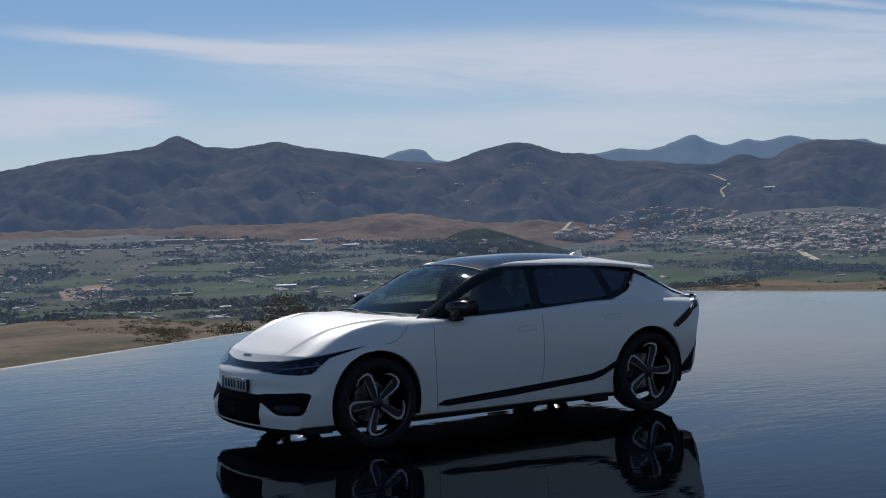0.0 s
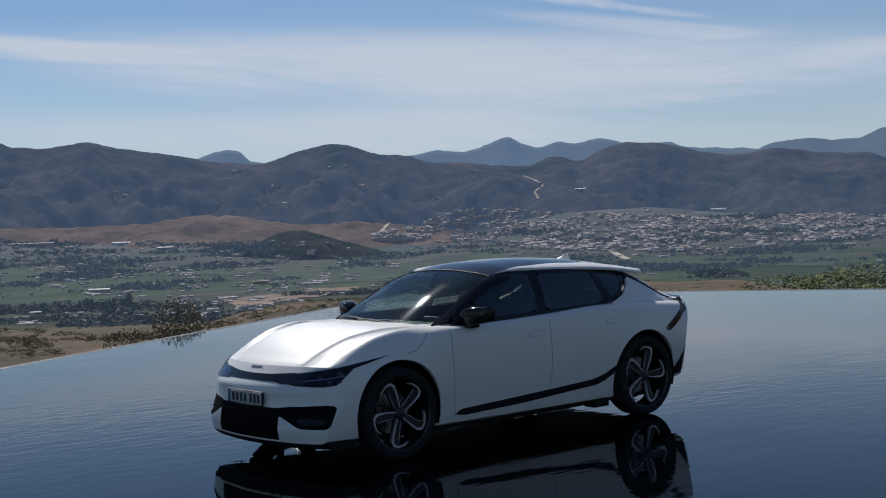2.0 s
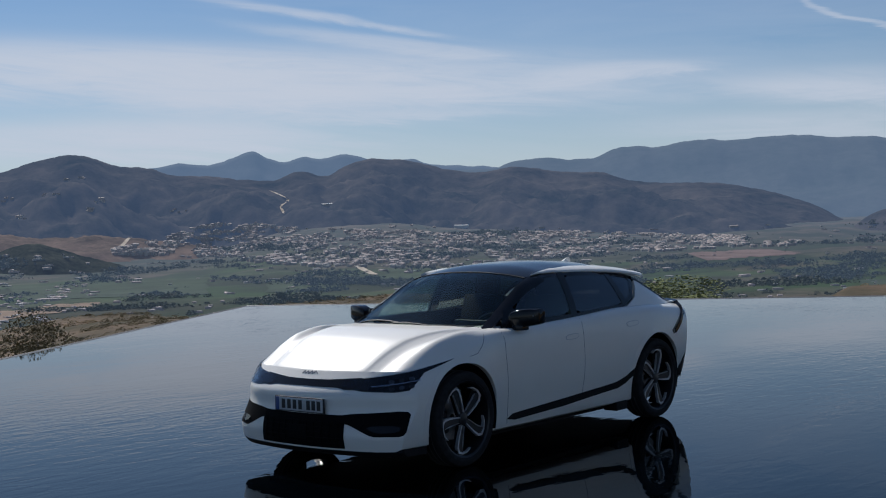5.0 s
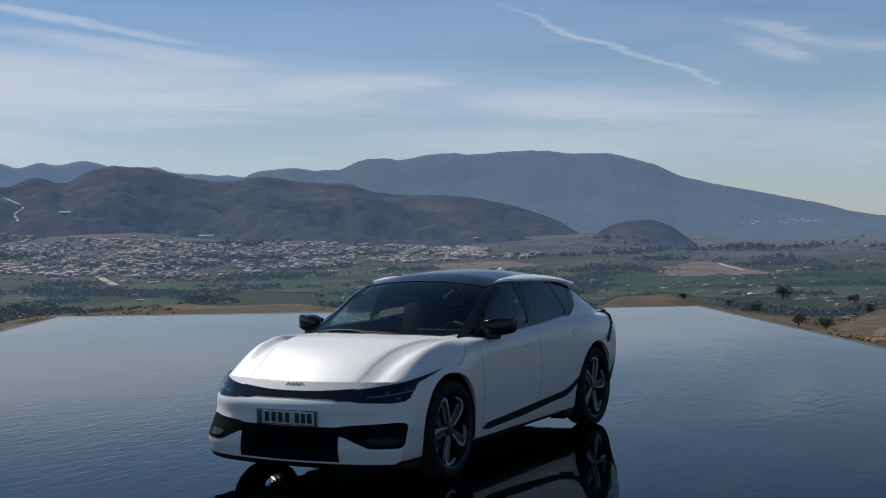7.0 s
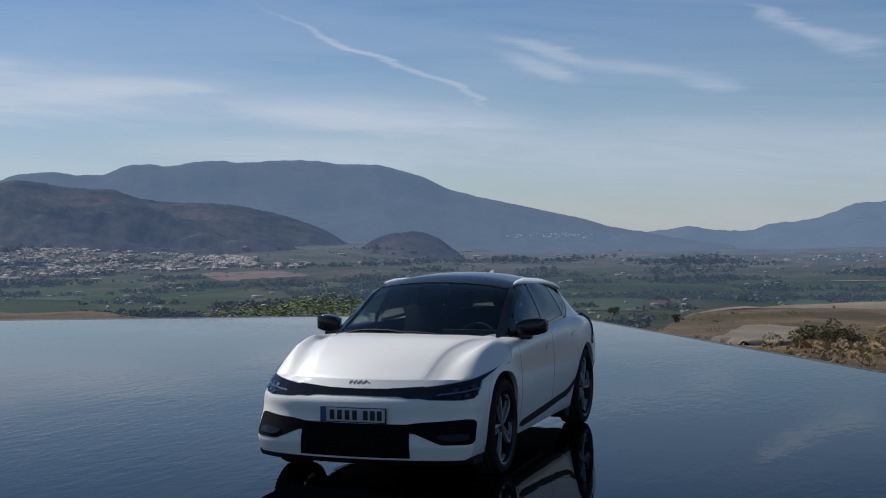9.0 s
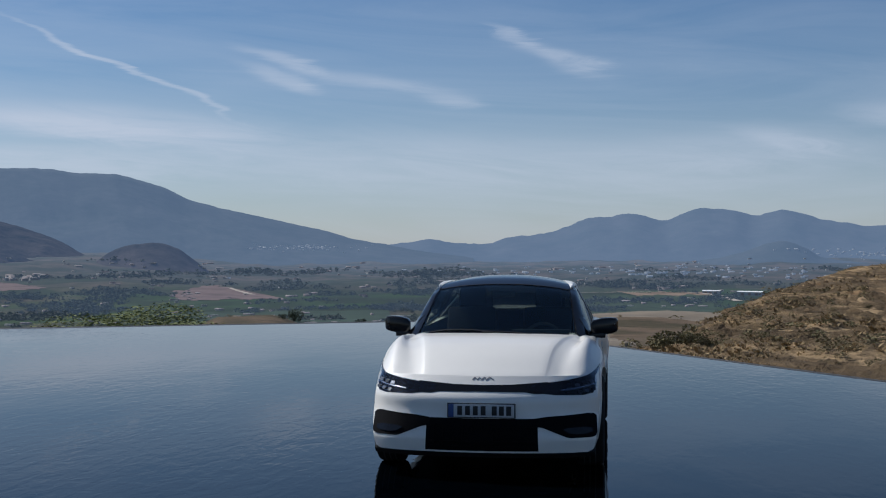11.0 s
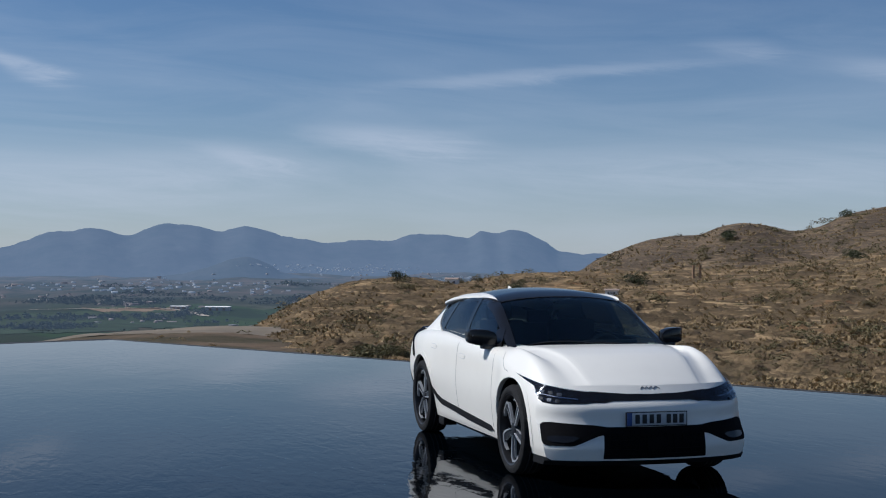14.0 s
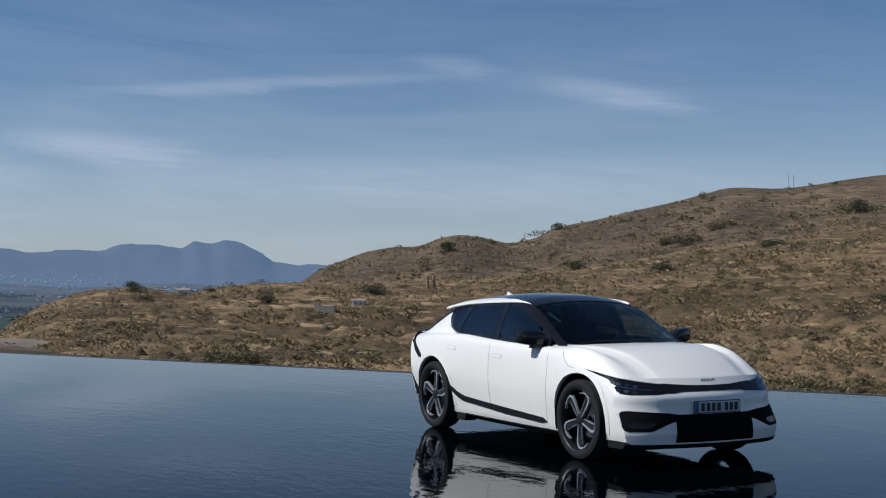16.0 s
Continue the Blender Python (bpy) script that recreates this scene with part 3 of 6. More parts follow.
CREST_BLUE = [(150, 0.2), (153.3, 0.3), (157.4, 0.43), (158.9, 0.47), (159.5, 0.54), (160.2, 0.97), (160.8, 1.26), (161.6, 1.47), (162.2, 1.3), (162.8, 1.42), (163.5, 1.1), (164.7, 1.26), (165.9, 1.22), (166.9, 0.97), (167.9, 1.01), (169.3, 0.88), (170.7, 1.03), (171.9, 1.29), (172.9, 1.56), (174.2, 1.31), (175.0, 1.55), (176.4, 1.62), (177.9, 1.12), (179.2, 1.41), (180.2, 1.27), (180.9, 1.25), (181.6, 1.01), (182.6, 0.64), (183.3, 0.5), (184.5, 0.4), (185.5, 0.1), (186.7, 0.13), (187.9, 0.29), (188.9, 0.15), (190.3, 0.0), (192, -0.3)]
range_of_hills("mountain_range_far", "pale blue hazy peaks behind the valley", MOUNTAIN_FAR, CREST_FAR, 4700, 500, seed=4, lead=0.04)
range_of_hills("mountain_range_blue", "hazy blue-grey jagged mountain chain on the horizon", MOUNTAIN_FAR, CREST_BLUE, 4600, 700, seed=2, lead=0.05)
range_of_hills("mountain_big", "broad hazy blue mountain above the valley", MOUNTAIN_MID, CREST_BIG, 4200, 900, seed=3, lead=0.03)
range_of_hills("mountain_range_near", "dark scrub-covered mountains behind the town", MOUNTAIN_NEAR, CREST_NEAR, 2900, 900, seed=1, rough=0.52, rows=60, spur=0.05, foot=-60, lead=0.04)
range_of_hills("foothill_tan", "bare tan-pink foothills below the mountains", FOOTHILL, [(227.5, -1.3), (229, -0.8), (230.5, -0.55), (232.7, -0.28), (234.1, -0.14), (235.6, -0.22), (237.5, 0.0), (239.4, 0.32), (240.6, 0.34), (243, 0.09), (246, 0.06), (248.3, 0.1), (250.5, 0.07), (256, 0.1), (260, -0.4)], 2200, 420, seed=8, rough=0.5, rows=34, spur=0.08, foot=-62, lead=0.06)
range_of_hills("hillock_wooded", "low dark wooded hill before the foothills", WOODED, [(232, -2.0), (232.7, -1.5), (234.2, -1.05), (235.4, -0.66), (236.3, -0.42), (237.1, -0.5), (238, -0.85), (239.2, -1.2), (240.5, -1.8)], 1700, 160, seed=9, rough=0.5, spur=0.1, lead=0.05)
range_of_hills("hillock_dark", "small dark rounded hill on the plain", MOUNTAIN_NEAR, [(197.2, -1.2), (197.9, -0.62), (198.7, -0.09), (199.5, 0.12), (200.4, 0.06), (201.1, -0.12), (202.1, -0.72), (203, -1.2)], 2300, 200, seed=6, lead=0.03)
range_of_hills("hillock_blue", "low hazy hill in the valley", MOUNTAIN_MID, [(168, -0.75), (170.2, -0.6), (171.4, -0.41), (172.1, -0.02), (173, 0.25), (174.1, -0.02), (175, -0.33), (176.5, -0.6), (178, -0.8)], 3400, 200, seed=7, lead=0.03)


HILL_NEAR = curve((100, 5.0), (125, 3.4), (134, 2.3), (138, 1.75), (141, 1.3), (144, 0.8), (147, 0.4), (150, 0.05), (153, -0.2), (156, -0.3), (158.9, -0.34), (160.9, -0.41), (162.5, -0.56), (164.2, -0.88), (165.2, -0.78), (166.2, -0.67), (167.4, -0.71), (168.9, -0.85), (170.1, -1.2), (171.2, -1.6), (172.6, -2.2), (174, -2.95), (175.4, -3.55), (177.2, -4.2), (182, -4.9))
HILL_BACK = curve((100, 5.8), (126, 4.8), (133.6, 4.33), (135.2, 4.15), (136.6, 3.93), (138.0, 3.80), (139.8, 3.86), (141.0, 3.63), (142.2, 3.30), (144.2, 2.86), (145.6, 2.52), (147.5, 2.12), (148.6, 1.62), (149.6, 1.46), (150.8, 1.71), (151.7, 1.80), (152.6, 1.65), (153.6, 1.29), (154.6, 1.24), (155.8, 1.03), (157.0, 0.60), (158.0, 0.17), (158.6, -0.25), (161, -1.0))
HILL_R = curve((100, 180), (135, 230), (150, 290), (158, 320), (164, 300), (170, 190), (174, 110), (178, 60), (182, 45))


def pool_edge_distance(a):
    """How far the pool's hill-side edge lies in the bearing a."""
    d = Vector((math.cos(radians(a)), math.sin(radians(a))))
    den = d.x * POOL_R.y - d.y * POOL_R.x
    t = (POOL_B.x * POOL_R.y - POOL_B.y * POOL_R.x) / den
    return t if 0 < t < 40 else 40.0


def hill_point(a, s):
    """A place on the near hillside: bearing a, s from the pool's edge (0) to the crest (1) and over it."""
    r0 = pool_edge_distance(a) + 0.25
    r1 = max(float(HILL_R(a)), r0 + 12)
    r = r0 * (r1 / r0) ** s
    x, y = r * math.cos(radians(a)), r * math.sin(radians(a))
    crest = 1.7 + r1 * math.tan(radians(float(HILL_NEAR(a))))
    start = -0.25
    u = (r - r0) / (r1 - r0)
    if s <= 1:
        z = start + (crest - start) * u**1.15 - 1.1 * math.sin(math.pi * min(1.0, u * 1.6)) * min(1.0, r1 / 200)
        k = 4 * s * (1.02 - s) * min(1.0, max(0.12, (177.5 - a) / 5))
        n = noise.fractal(Vector((x * 0.05, y * 0.05, 1)), 0.9, 2.1, 5)
        m = noise.fractal(Vector((x * 0.35, y * 0.35, 5)), 0.8, 2.1, 4)
        z += k * (n * 0.0065 * r + m * 0.003 * r) + 0.05 * m
        # cattle-trodden terraces along the contours
        b = noise.fractal(Vector((a * 0.40, math.log(r) * 24, 2)), 0.8, 2.1, 4)
        z += k * (0.16 + 0.0042 * r) * (b + 0.6 * abs(b))
        z = min(z, 1.7 + (crest - 1.7) * r / r1 + 0.004 * r)
    else:
        z = crest - (s - 1) * 40
    return x, y, z


def back_point(a, s):
    r0, r1 = 300.0, 560.0
    r = r0 + (r1 - r0) * s
    x, y = r * math.cos(radians(a)), r * math.sin(radians(a))
    crest = 1.7 + r1 * math.tan(radians(float(HILL_BACK(a))))
    low = -14.0
    if s <= 1:
        n = noise.fractal(Vector((x * 0.022, y * 0.022, 8)), 0.9, 2.1, 6)
        z = low + (crest - low) * s**1.05 + n * 3.2 * 4 * s * (1 - s)
        z = min(z, 1.7 + (crest - 1.7) * r / r1) if crest > 1.7 else z
    else:
        z = crest - (s - 1) * 90
    return x, y, z


HILL_V, HILL_F = [], []


def build_hills():
    az = np.arange(100, 181.6, 0.22)
    ss = np.concatenate([np.linspace(0, 1, 230), [1.03, 1.1, 1.3]])
    verts = [hill_point(a, s) for a in az for s in ss]
    faces = grid_faces(len(az), len(ss))
    HILL_V.extend(verts)
    HILL_F.extend(faces)
    structure("hillside", verts, faces, HILL, "steep hillside of dry golden grass and scrub", "hillside")
    az = np.arange(100, 161.2, 0.25)
    ss = np.concatenate([np.linspace(0, 1, 70), [1.05, 1.2, 1.5]])
    verts = [back_point(a, s) for a in az for s in ss]
    faces = [tuple(i + len(HILL_V) for i in f) for f in grid_faces(len(az), len(ss))]
    HILL_V.extend(verts)
    HILL_F.extend(faces)
    structure("hillside_back", verts, grid_faces(len(az), len(ss)), HILL_FAR, "higher dry grassy hill behind the slope", "hillside")


build_hills()


# ---- the car ----
def row(*vals):
    """Values at the stations STATIONS, as a smooth curve along the car."""
    return curve(*zip(STATIONS, vals))


STATIONS = (-2.30, -1.90, -1.45, -1.00, -0.30, 0.50, 0.95, 1.45, 1.90, 2.12, 2.30)
Z_LOW = row(0.30, 0.25, 0.20, 0.195, 0.195, 0.195, 0.20, 0.20, 0.205, 0.208, 0.21)
Y_LOW = row(0.84, 0.87, 0.88, 0.87, 0.86, 0.86, 0.865, 0.88, 0.880, 0.872, 0.862)
Y_MID = row(0.90, 0.935, 0.955, 0.930, 0.905, 0.900, 0.912, 0.945, 0.924, 0.906, 0.888)
Z_SHO = row(0.965, 1.01, 1.04, 1.05, 1.02, 0.995, 0.985, 0.955, 0.885, 0.826, 0.732)
Y_SHO = row(0.80, 0.845, 0.865, 0.845, 0.845, 0.845, 0.845, 0.868, 0.862, 0.852, 0.838)
Z_CROWN = row(1.005, 1.035, 1.055, 1.058, 1.031, 1.012, 1.018, 1.028, 0.988, 0.916, 0.782)
Z_CRE = row(1.038, 1.062, 1.075, 1.07, 1.045, 1.03, 1.030, 1.030, 0.990, 0.912, 0.768)
Y_CRE = row(0.66, 0.68, 0.69, 0.68, 0.67, 0.66, 0.655, 0.595, 0.53, 0.495, 0.465)
Z_TOP = row(1.048, 1.070, 1.08, 1.08, 1.06, 1.045, 1.044, 1.044, 1.004, 0.924, 0.776)


def front_face(y, z):
    """How far forward the nose reaches at the height z, y from the middle."""
    low = min(1.0, max(0.0, (0.52 - z) / 0.20))
    x = 2.315 - (0.27 - 0.07 * low) * y * y - (1.35 - 0.45 * low) * max(0.0, abs(y) - 0.60) ** 2
    return x + 0.030 * low - 0.85 * max(0.0, z - 0.62) - 0.16 * max(0.0, 0.30 - z)


def rear_face(y, z):
    x = -2.36 + 0.16 * y * y + 1.5 * max(0.0, abs(y) - 0.60) ** 2
    return x + 0.20 * max(0.0, 0.85 - z) + 0.35 * max(0.0, 0.40 - z)


def hermite_path(keys, n):
    """Points along a smooth path through the keys (Catmull-Rom), n to each leg."""
    pts = [Vector(k) for k in keys]
    pts = [2 * pts[0] - pts[1]] + pts + [2 * pts[-1] - pts[-2]]
    out = []
    for i in range(1, len(pts) - 2):
        p0, p1, p2, p3 = pts[i - 1:i + 3]
        for j in range(n):
            t = j / n
            out.append(0.5 * (2 * p1 + (p2 - p0) * t + (2 * p0 - 5 * p1 + 4 * p2 - p3) * t * t + (3 * p1 - p0 - 3 * p2 + p3) * t**3))
    return out + [pts[-2]]


def body_section(x):
    zl, yl, ym = float(Z_LOW(x)), float(Y_LOW(x)), float(Y_MID(x))
    zs, ys, zc, yc, zt = float(Z_SHO(x)), float(Y_SHO(x)), float(Z_CRE(x)), float(Y_CRE(x)), float(Z_TOP(x))
    zm, zh = zl + (zs - zl) * 0.50, float(Z_CROWN(x))
    dip = 0.016 + 0.024 * min(1.0, max(0.0, (x - 0.9) / 0.4))
    zv = min((zc + zh) / 2, zc - dip) if x > 0.9 else (zc + zh) / 2
    low = [(0, zl), (yl - 0.30, zl), (yl - 0.05, zl)]
    side = hermite_path([(yl - 0.012, zl + 0.02), (yl + 0.008, zl + 0.10), (ym, zm), ((ym + ys) / 2 + 0.012, zs - 0.10), (ys, zs), (ys - 0.085, zh), (min(yc + 0.13, ys - 0.13), zv), (yc + 0.045, zc - dip * 0.62), (yc, zc)], 5)
    top = hermite_path([(yc, zc), (yc * 0.55, zt - 0.004), (0, zt)], 4)[1:]
    return [Vector(p) for p in low] + side + top


def build_shell():
    """The painted lower body as one closed skin, rounded at nose and tail."""
    xs = np.linspace(-2.30, 2.30, 100)
    verts, half = [], len(body_section(0))
    n = 2 * half - 2

    for x in xs:
        prof = body_section(x)
        ring = [(p.x, p.y) for p in prof] + [(-p.x, p.y) for p in prof[-2:0:-1]]
        for y, z in ring:
            if x > 1.0:
                px = 1.0 + (front_face(y, z) - 1.0) * (x - 1.0) / 1.30
            elif x < -1.0:
                px = -1.0 + (rear_face(y, z) + 1.0) * (x + 1.0) / -1.30
            else:
                px = x
            verts.append((px, y, z))
    faces = grid_faces(len(xs), n, wrap=True)

    # caps, as rows from edge to edge
    def cap(base, face):
        k = 14
        ring = verts[base:base + n]
        cols = []
        for j in range(half):
            a, b = ring[j], ring[(n - j) % n]
            ids = []
            for i in range(k + 1):
                if i == 0 or (a == b):
                    ids.append(base + j)
                elif i == k:
                    ids.append(base + (n - j) % n)
                else:
                    y, z = a[1] + (b[1] - a[1]) * i / k, a[2]
                    verts.append((face(y, z), y, z))
                    ids.append(len(verts) - 1)
            cols.append(ids)
        for j in range(half - 1):
            for i in range(k):
                f = (cols[j][i], cols[j][i + 1], cols[j + 1][i + 1], cols[j + 1][i])
                f = tuple(dict.fromkeys(f))
                if len(f) > 2:
                    faces.append(f)
    cap(0, rear_face)
    cap((len(xs) - 1) * n, front_face)
    bm = bmesh.new()
    vs = [bm.verts.new(v) for v in verts]
    for f in faces:
        try:
            bm.faces.new([vs[i] for i in f])
        except ValueError:
            pass
    bmesh.ops.remove_doubles(bm, verts=bm.verts, dist=1e-5)
    bmesh.ops.recalc_face_normals(bm, faces=bm.faces)
    return bm


Z_ROOF = curve((-2.20, 1.09), (-2.0, 1.20), (-1.85, 1.30), (-1.5, 1.415), (-1.0, 1.485), (-0.5, 1.505), (-0.1, 1.49), (0.25, 1.425), (0.6, 1.285), (0.95, 1.115), (1.14, 1.02))
Z_RAIL = curve((-2.20, 1.04), (-2.0, 1.11), (-1.85, 1.19), (-1.5, 1.315), (-1.0, 1.385), (-0.5, 1.415), (-0.1, 1.415), (0.25, 1.345), (0.6, 1.168), (0.95, 0.99), (1.14, 0.90))
Y_RAIL = curve((-2.20, 0.62), (-1.85, 0.60), (-1.5, 0.602), (-1.0, 0.618), (-0.5, 0.632), (-0.1, 0.635), (0.25, 0.650), (0.6, 0.698), (0.95, 0.745), (1.14, 0.76))


def cabin_point(x, v):
    """The greenhouse skin: v 0 at the waist, 0.5 at the rail, 1 at the middle of the roof."""
    yr, zr, zc = float(Y_RAIL(x)), float(Z_RAIL(x)), float(Z_ROOF(x))
    yw, zw = 0.845, 0.90
    if v <= 0.5:
        s = v / 0.5
        bow = 0.03 * math.sin(math.pi * s)
        return x, yw + (yr - yw) * s + bow, zw + (zr - zw) * s
    s = (v - 0.5) / 0.5
    y = yr * math.cos(s * math.pi / 2) ** 0.8 if s < 1 else 0.0
    y = yr * (1 - s)
    return x, y, zr + (zc - zr) * (1 - (1 - s) ** 2.4)


def skin_tree(bm):
    bm.verts.ensure_lookup_table()
    return BVHTree.FromBMesh(bm)


def cabin_tree():
    xs, vs = np.linspace(-2.2, 1.14, 90), np.linspace(0, 1, 41)
    pts = [cabin_point(x, v) for x in xs for v in vs]
    pts += [(x, -y, z) for x, y, z in pts]
    one = grid_faces(len(xs), len(vs))
    k = len(xs) * len(vs)
    return BVHTree.FromPolygons(pts, one + [tuple(i + k for i in f) for f in one])


shell_bm = build_shell()
SHELL, CABIN = skin_tree(shell_bm), cabin_tree()
car = thing("car", "white electric crossover car with black roof, parked in shallow water", "car")


def inside(p, poly):
    c, j = False, len(poly) - 1
    for i in range(len(poly)):
        (xi, yi), (xj, yj) = poly[i], poly[j]
        if (yi > p[1]) != (yj > p[1]) and p[0] < (xj - xi) * (p[1] - yi) / (yj - yi) + xi:
            c = not c
        j = i
    return c


def rounded(poly, times=2, keep=0.22):
    """Cuts the corners of a polygon."""
    for _ in range(times):
        out = []
        for i, p in enumerate(poly):
            q = poly[(i + 1) % len(poly)]
            out += [(p[0] + (q[0] - p[0]) * keep, p[1] + (q[1] - p[1]) * keep), (q[0] + (p[0] - q[0]) * keep, q[1] + (p[1] - q[1]) * keep)]
        poly = out
    return poly


VIEWS = {
    "side": (Vector((1, 0, 0)), Vector((0, 0, 1)), Vector((0, 1, 0))),
    "front": (Vector((0, 1, 0)), Vector((0, 0, 1)), Vector((1, 0, 0))),
    "rear": (Vector((0, 1, 0)), Vector((0, 0, 1)), Vector((-1, 0, 0))),
    "above": (Vector((1, 0, 0)), Vector((0, 1, 0)), Vector((0, 0, 1))),
    "corner": (Vector((-0.66, 0.75, 0)), Vector((0, 0, 1)), Vector((0.75, 0.66, 0))),
    "rear_corner": (Vector((-0.6, -0.8, 0)), Vector((0, 0, 1)), Vector((-0.8, 0.6, 0))),
}


def patch(poly, view, tree, lift=0.004, thick=0.012, step=0.04, flip=1):
    """A panel laid on a skin: poly in the plane of the view, pressed onto the skin along it, with thickness."""
    ea, eb, to = VIEWS[view]
    pts, edge = [], []
    for i, p in enumerate(poly):
        q = poly[(i + 1) % len(poly)]
        n = max(1, int(math.dist(p, q) / step))
        for j in range(n):
            pts.append((p[0] + (q[0] - p[0]) * j / n, p[1] + (q[1] - p[1]) * j / n))
    edge = [(i, (i + 1) % len(pts)) for i in range(len(pts))]
    lo = [min(p[k] for p in poly) for k in (0, 1)]
    hi = [max(p[k] for p in poly) for k in (0, 1)]
    rim = list(pts)
    for a in np.arange(lo[0] + step / 2, hi[0], step):
        for b in np.arange(lo[1] + step / 2, hi[1], step):
            if inside((a, b), rim) and min((a - p[0]) ** 2 + (b - p[1]) ** 2 for p in rim) > (step * 0.45) ** 2:
                pts.append((a, b))
    vs, es, fs = delaunay_2d_cdt([Vector(p) for p in pts], edge, [], 1, 1e-6)[:3]
    bm = bmesh.new()
    outer, inner = [], []
    for v in vs:
        o = ea * v.x + eb * v.y + to * 4
        d = -to
        hit, normal = tree.ray_cast(o, d)[:2]
        if hit is None:
            hit, normal = tree.find_nearest(ea * v.x + eb * v.y + to * 0.9)[:2]
        normal = normal if normal.dot(to) > 0 else -normal
        for out, off in ((outer, lift), (inner, lift - thick)):
            w = hit + normal * off
            out.append(bm.verts.new((w.x, w.y * flip, w.z)))
    for f in fs:
        bm.faces.new([outer[i] for i in f])
        bm.faces.new([inner[i] for i in reversed(f)])
    count = {}
    for f in fs:
        for i in range(len(f)):
            a, b = f[i], f[(i + 1) % len(f)]
            count.setdefault((min(a, b), max(a, b)), []).append((a, b))
    for use in count.values():
        if len(use) == 1:
            a, b = use[0]
            bm.faces.new([outer[b], outer[a], inner[a], inner[b]])
    return bm


def both(name, poly, view, tree, mat, label="", **k):
    return [part(name, patch(poly, view, tree, flip=s, **k), mat, car, label) for s in (1, -1)]


def mirrored(poly):
    """A half outline (y from 0 up) closed with its mirror image, as (a, y) pairs."""
    return poly + [(a, -y) for a, y in reversed(poly) if y > 1e-6]


def strip(path, width):
    """A thin band along a path in a plane."""
    pts, left, right = [Vector(p) for p in path], [], []
    for i, p in enumerate(pts):
        d = (pts[min(i + 1, len(pts) - 1)] - pts[max(i - 1, 0)]).normalized()
        n = Vector((-d.y, d.x)) * width / 2
        left.append(tuple(p + n))
        right.append(tuple(p - n))
    return left + right[::-1]


def solid_from(bm):
    me = bpy.data.meshes.new("block")
    bm.to_mesh(me)
    bm.free()
    return new("block", me)


def cut_shell(bm):
    """Cuts the wheel wells and the cabin out of the closed skin."""
    base = solid_from(bm)
    cutters = []
    for x in (1.45, -1.45):
        for s in (1, -1):
            c = bmesh.new()
            bmesh.ops.create_cone(c, cap_ends=True, segments=56, radius1=0.420, radius2=0.420, depth=0.6, matrix=pose(x, s * 0.88, 0.378, 90))
            cutters.append(solid_from(c))
    c = bmesh.new()
    box(c, (-1.95, -0.70, 0.42), (0.78, 0.70, 1.3))
    cutters.append(solid_from(c))
    c = bmesh.new()
    box(c, (0.70, -0.62, 0.80), (1.03, 0.62, 1.3))
    cutters.append(solid_from(c))
    for c in cutters:
        mod = base.modifiers.new("cut", "BOOLEAN")
        mod.object, mod.operation, mod.solver = c, "DIFFERENCE", "EXACT"
    me = bpy.data.meshes.new_from_object(base.evaluated_get(bpy.context.evaluated_depsgraph_get()))
    for ob in (base, *cutters):
        bpy.data.objects.remove(ob)
    return me


def build_body():
    me = cut_shell(shell_bm)
    me.name = "body"
    me.materials.clear()
    me.materials.append(PAINT)
    me.polygons.foreach_set("use_smooth", [True] * len(me.polygons))
    me.set_sharp_from_angle(angle=radians(40))
    ob = new("body", me)
    ob.parent = car
    tagged(ob, "glossy white painted body shell")


build_body()


RAIL_OUT = curve((-1.90, 0.50), (-1.80, 0.580), (-1.65, 0.620), (-1.0, 0.638), (-0.5, 0.642), (0.0, 0.634), (0.12, 0.615))
RAIL_LOW = curve((-1.90, 1.288), (-1.65, 1.312), (-1.47, 1.337), (-1.0, 1.378), (-0.5, 1.399), (0.0, 1.412), (0.12, 1.404))
RAIL_IN = curve((-1.90, 0.45), (-1.20, 0.45), (-1.0, 0.475), (-0.7, 0.515), (-0.3, 0.555), (0.0, 0.592), (0.12, 0.608))
TAIL_TOP = curve((-1.93, 1.322), (-1.80, 1.352), (-1.60, 1.398), (-1.40, 1.434), (-1.2, 1.462), (-1.0, 1.487))


def tail_height(x, y):
    edge = float(RAIL_LOW(x)) + 0.040
    return edge + (float(TAIL_TOP(x)) - edge) * (1 - min(1.0, abs(y) / 0.62) ** 2.2)


def loft(rings, closed=True):
    bm = bmesh.new()
    rows = [[bm.verts.new(p) for p in ring] for ring in rings]
    n = len(rows[0])
    for a, b in zip(rows, rows[1:]):
        for i in range(n if closed else n - 1):
            bm.faces.new([a[i], a[(i + 1) % n], b[(i + 1) % n], b[i]])
    bm.faces.new(rows[0][::-1])
    bm.faces.new(rows[-1])
    bmesh.ops.recalc_face_normals(bm, faces=bm.faces)
    return bm


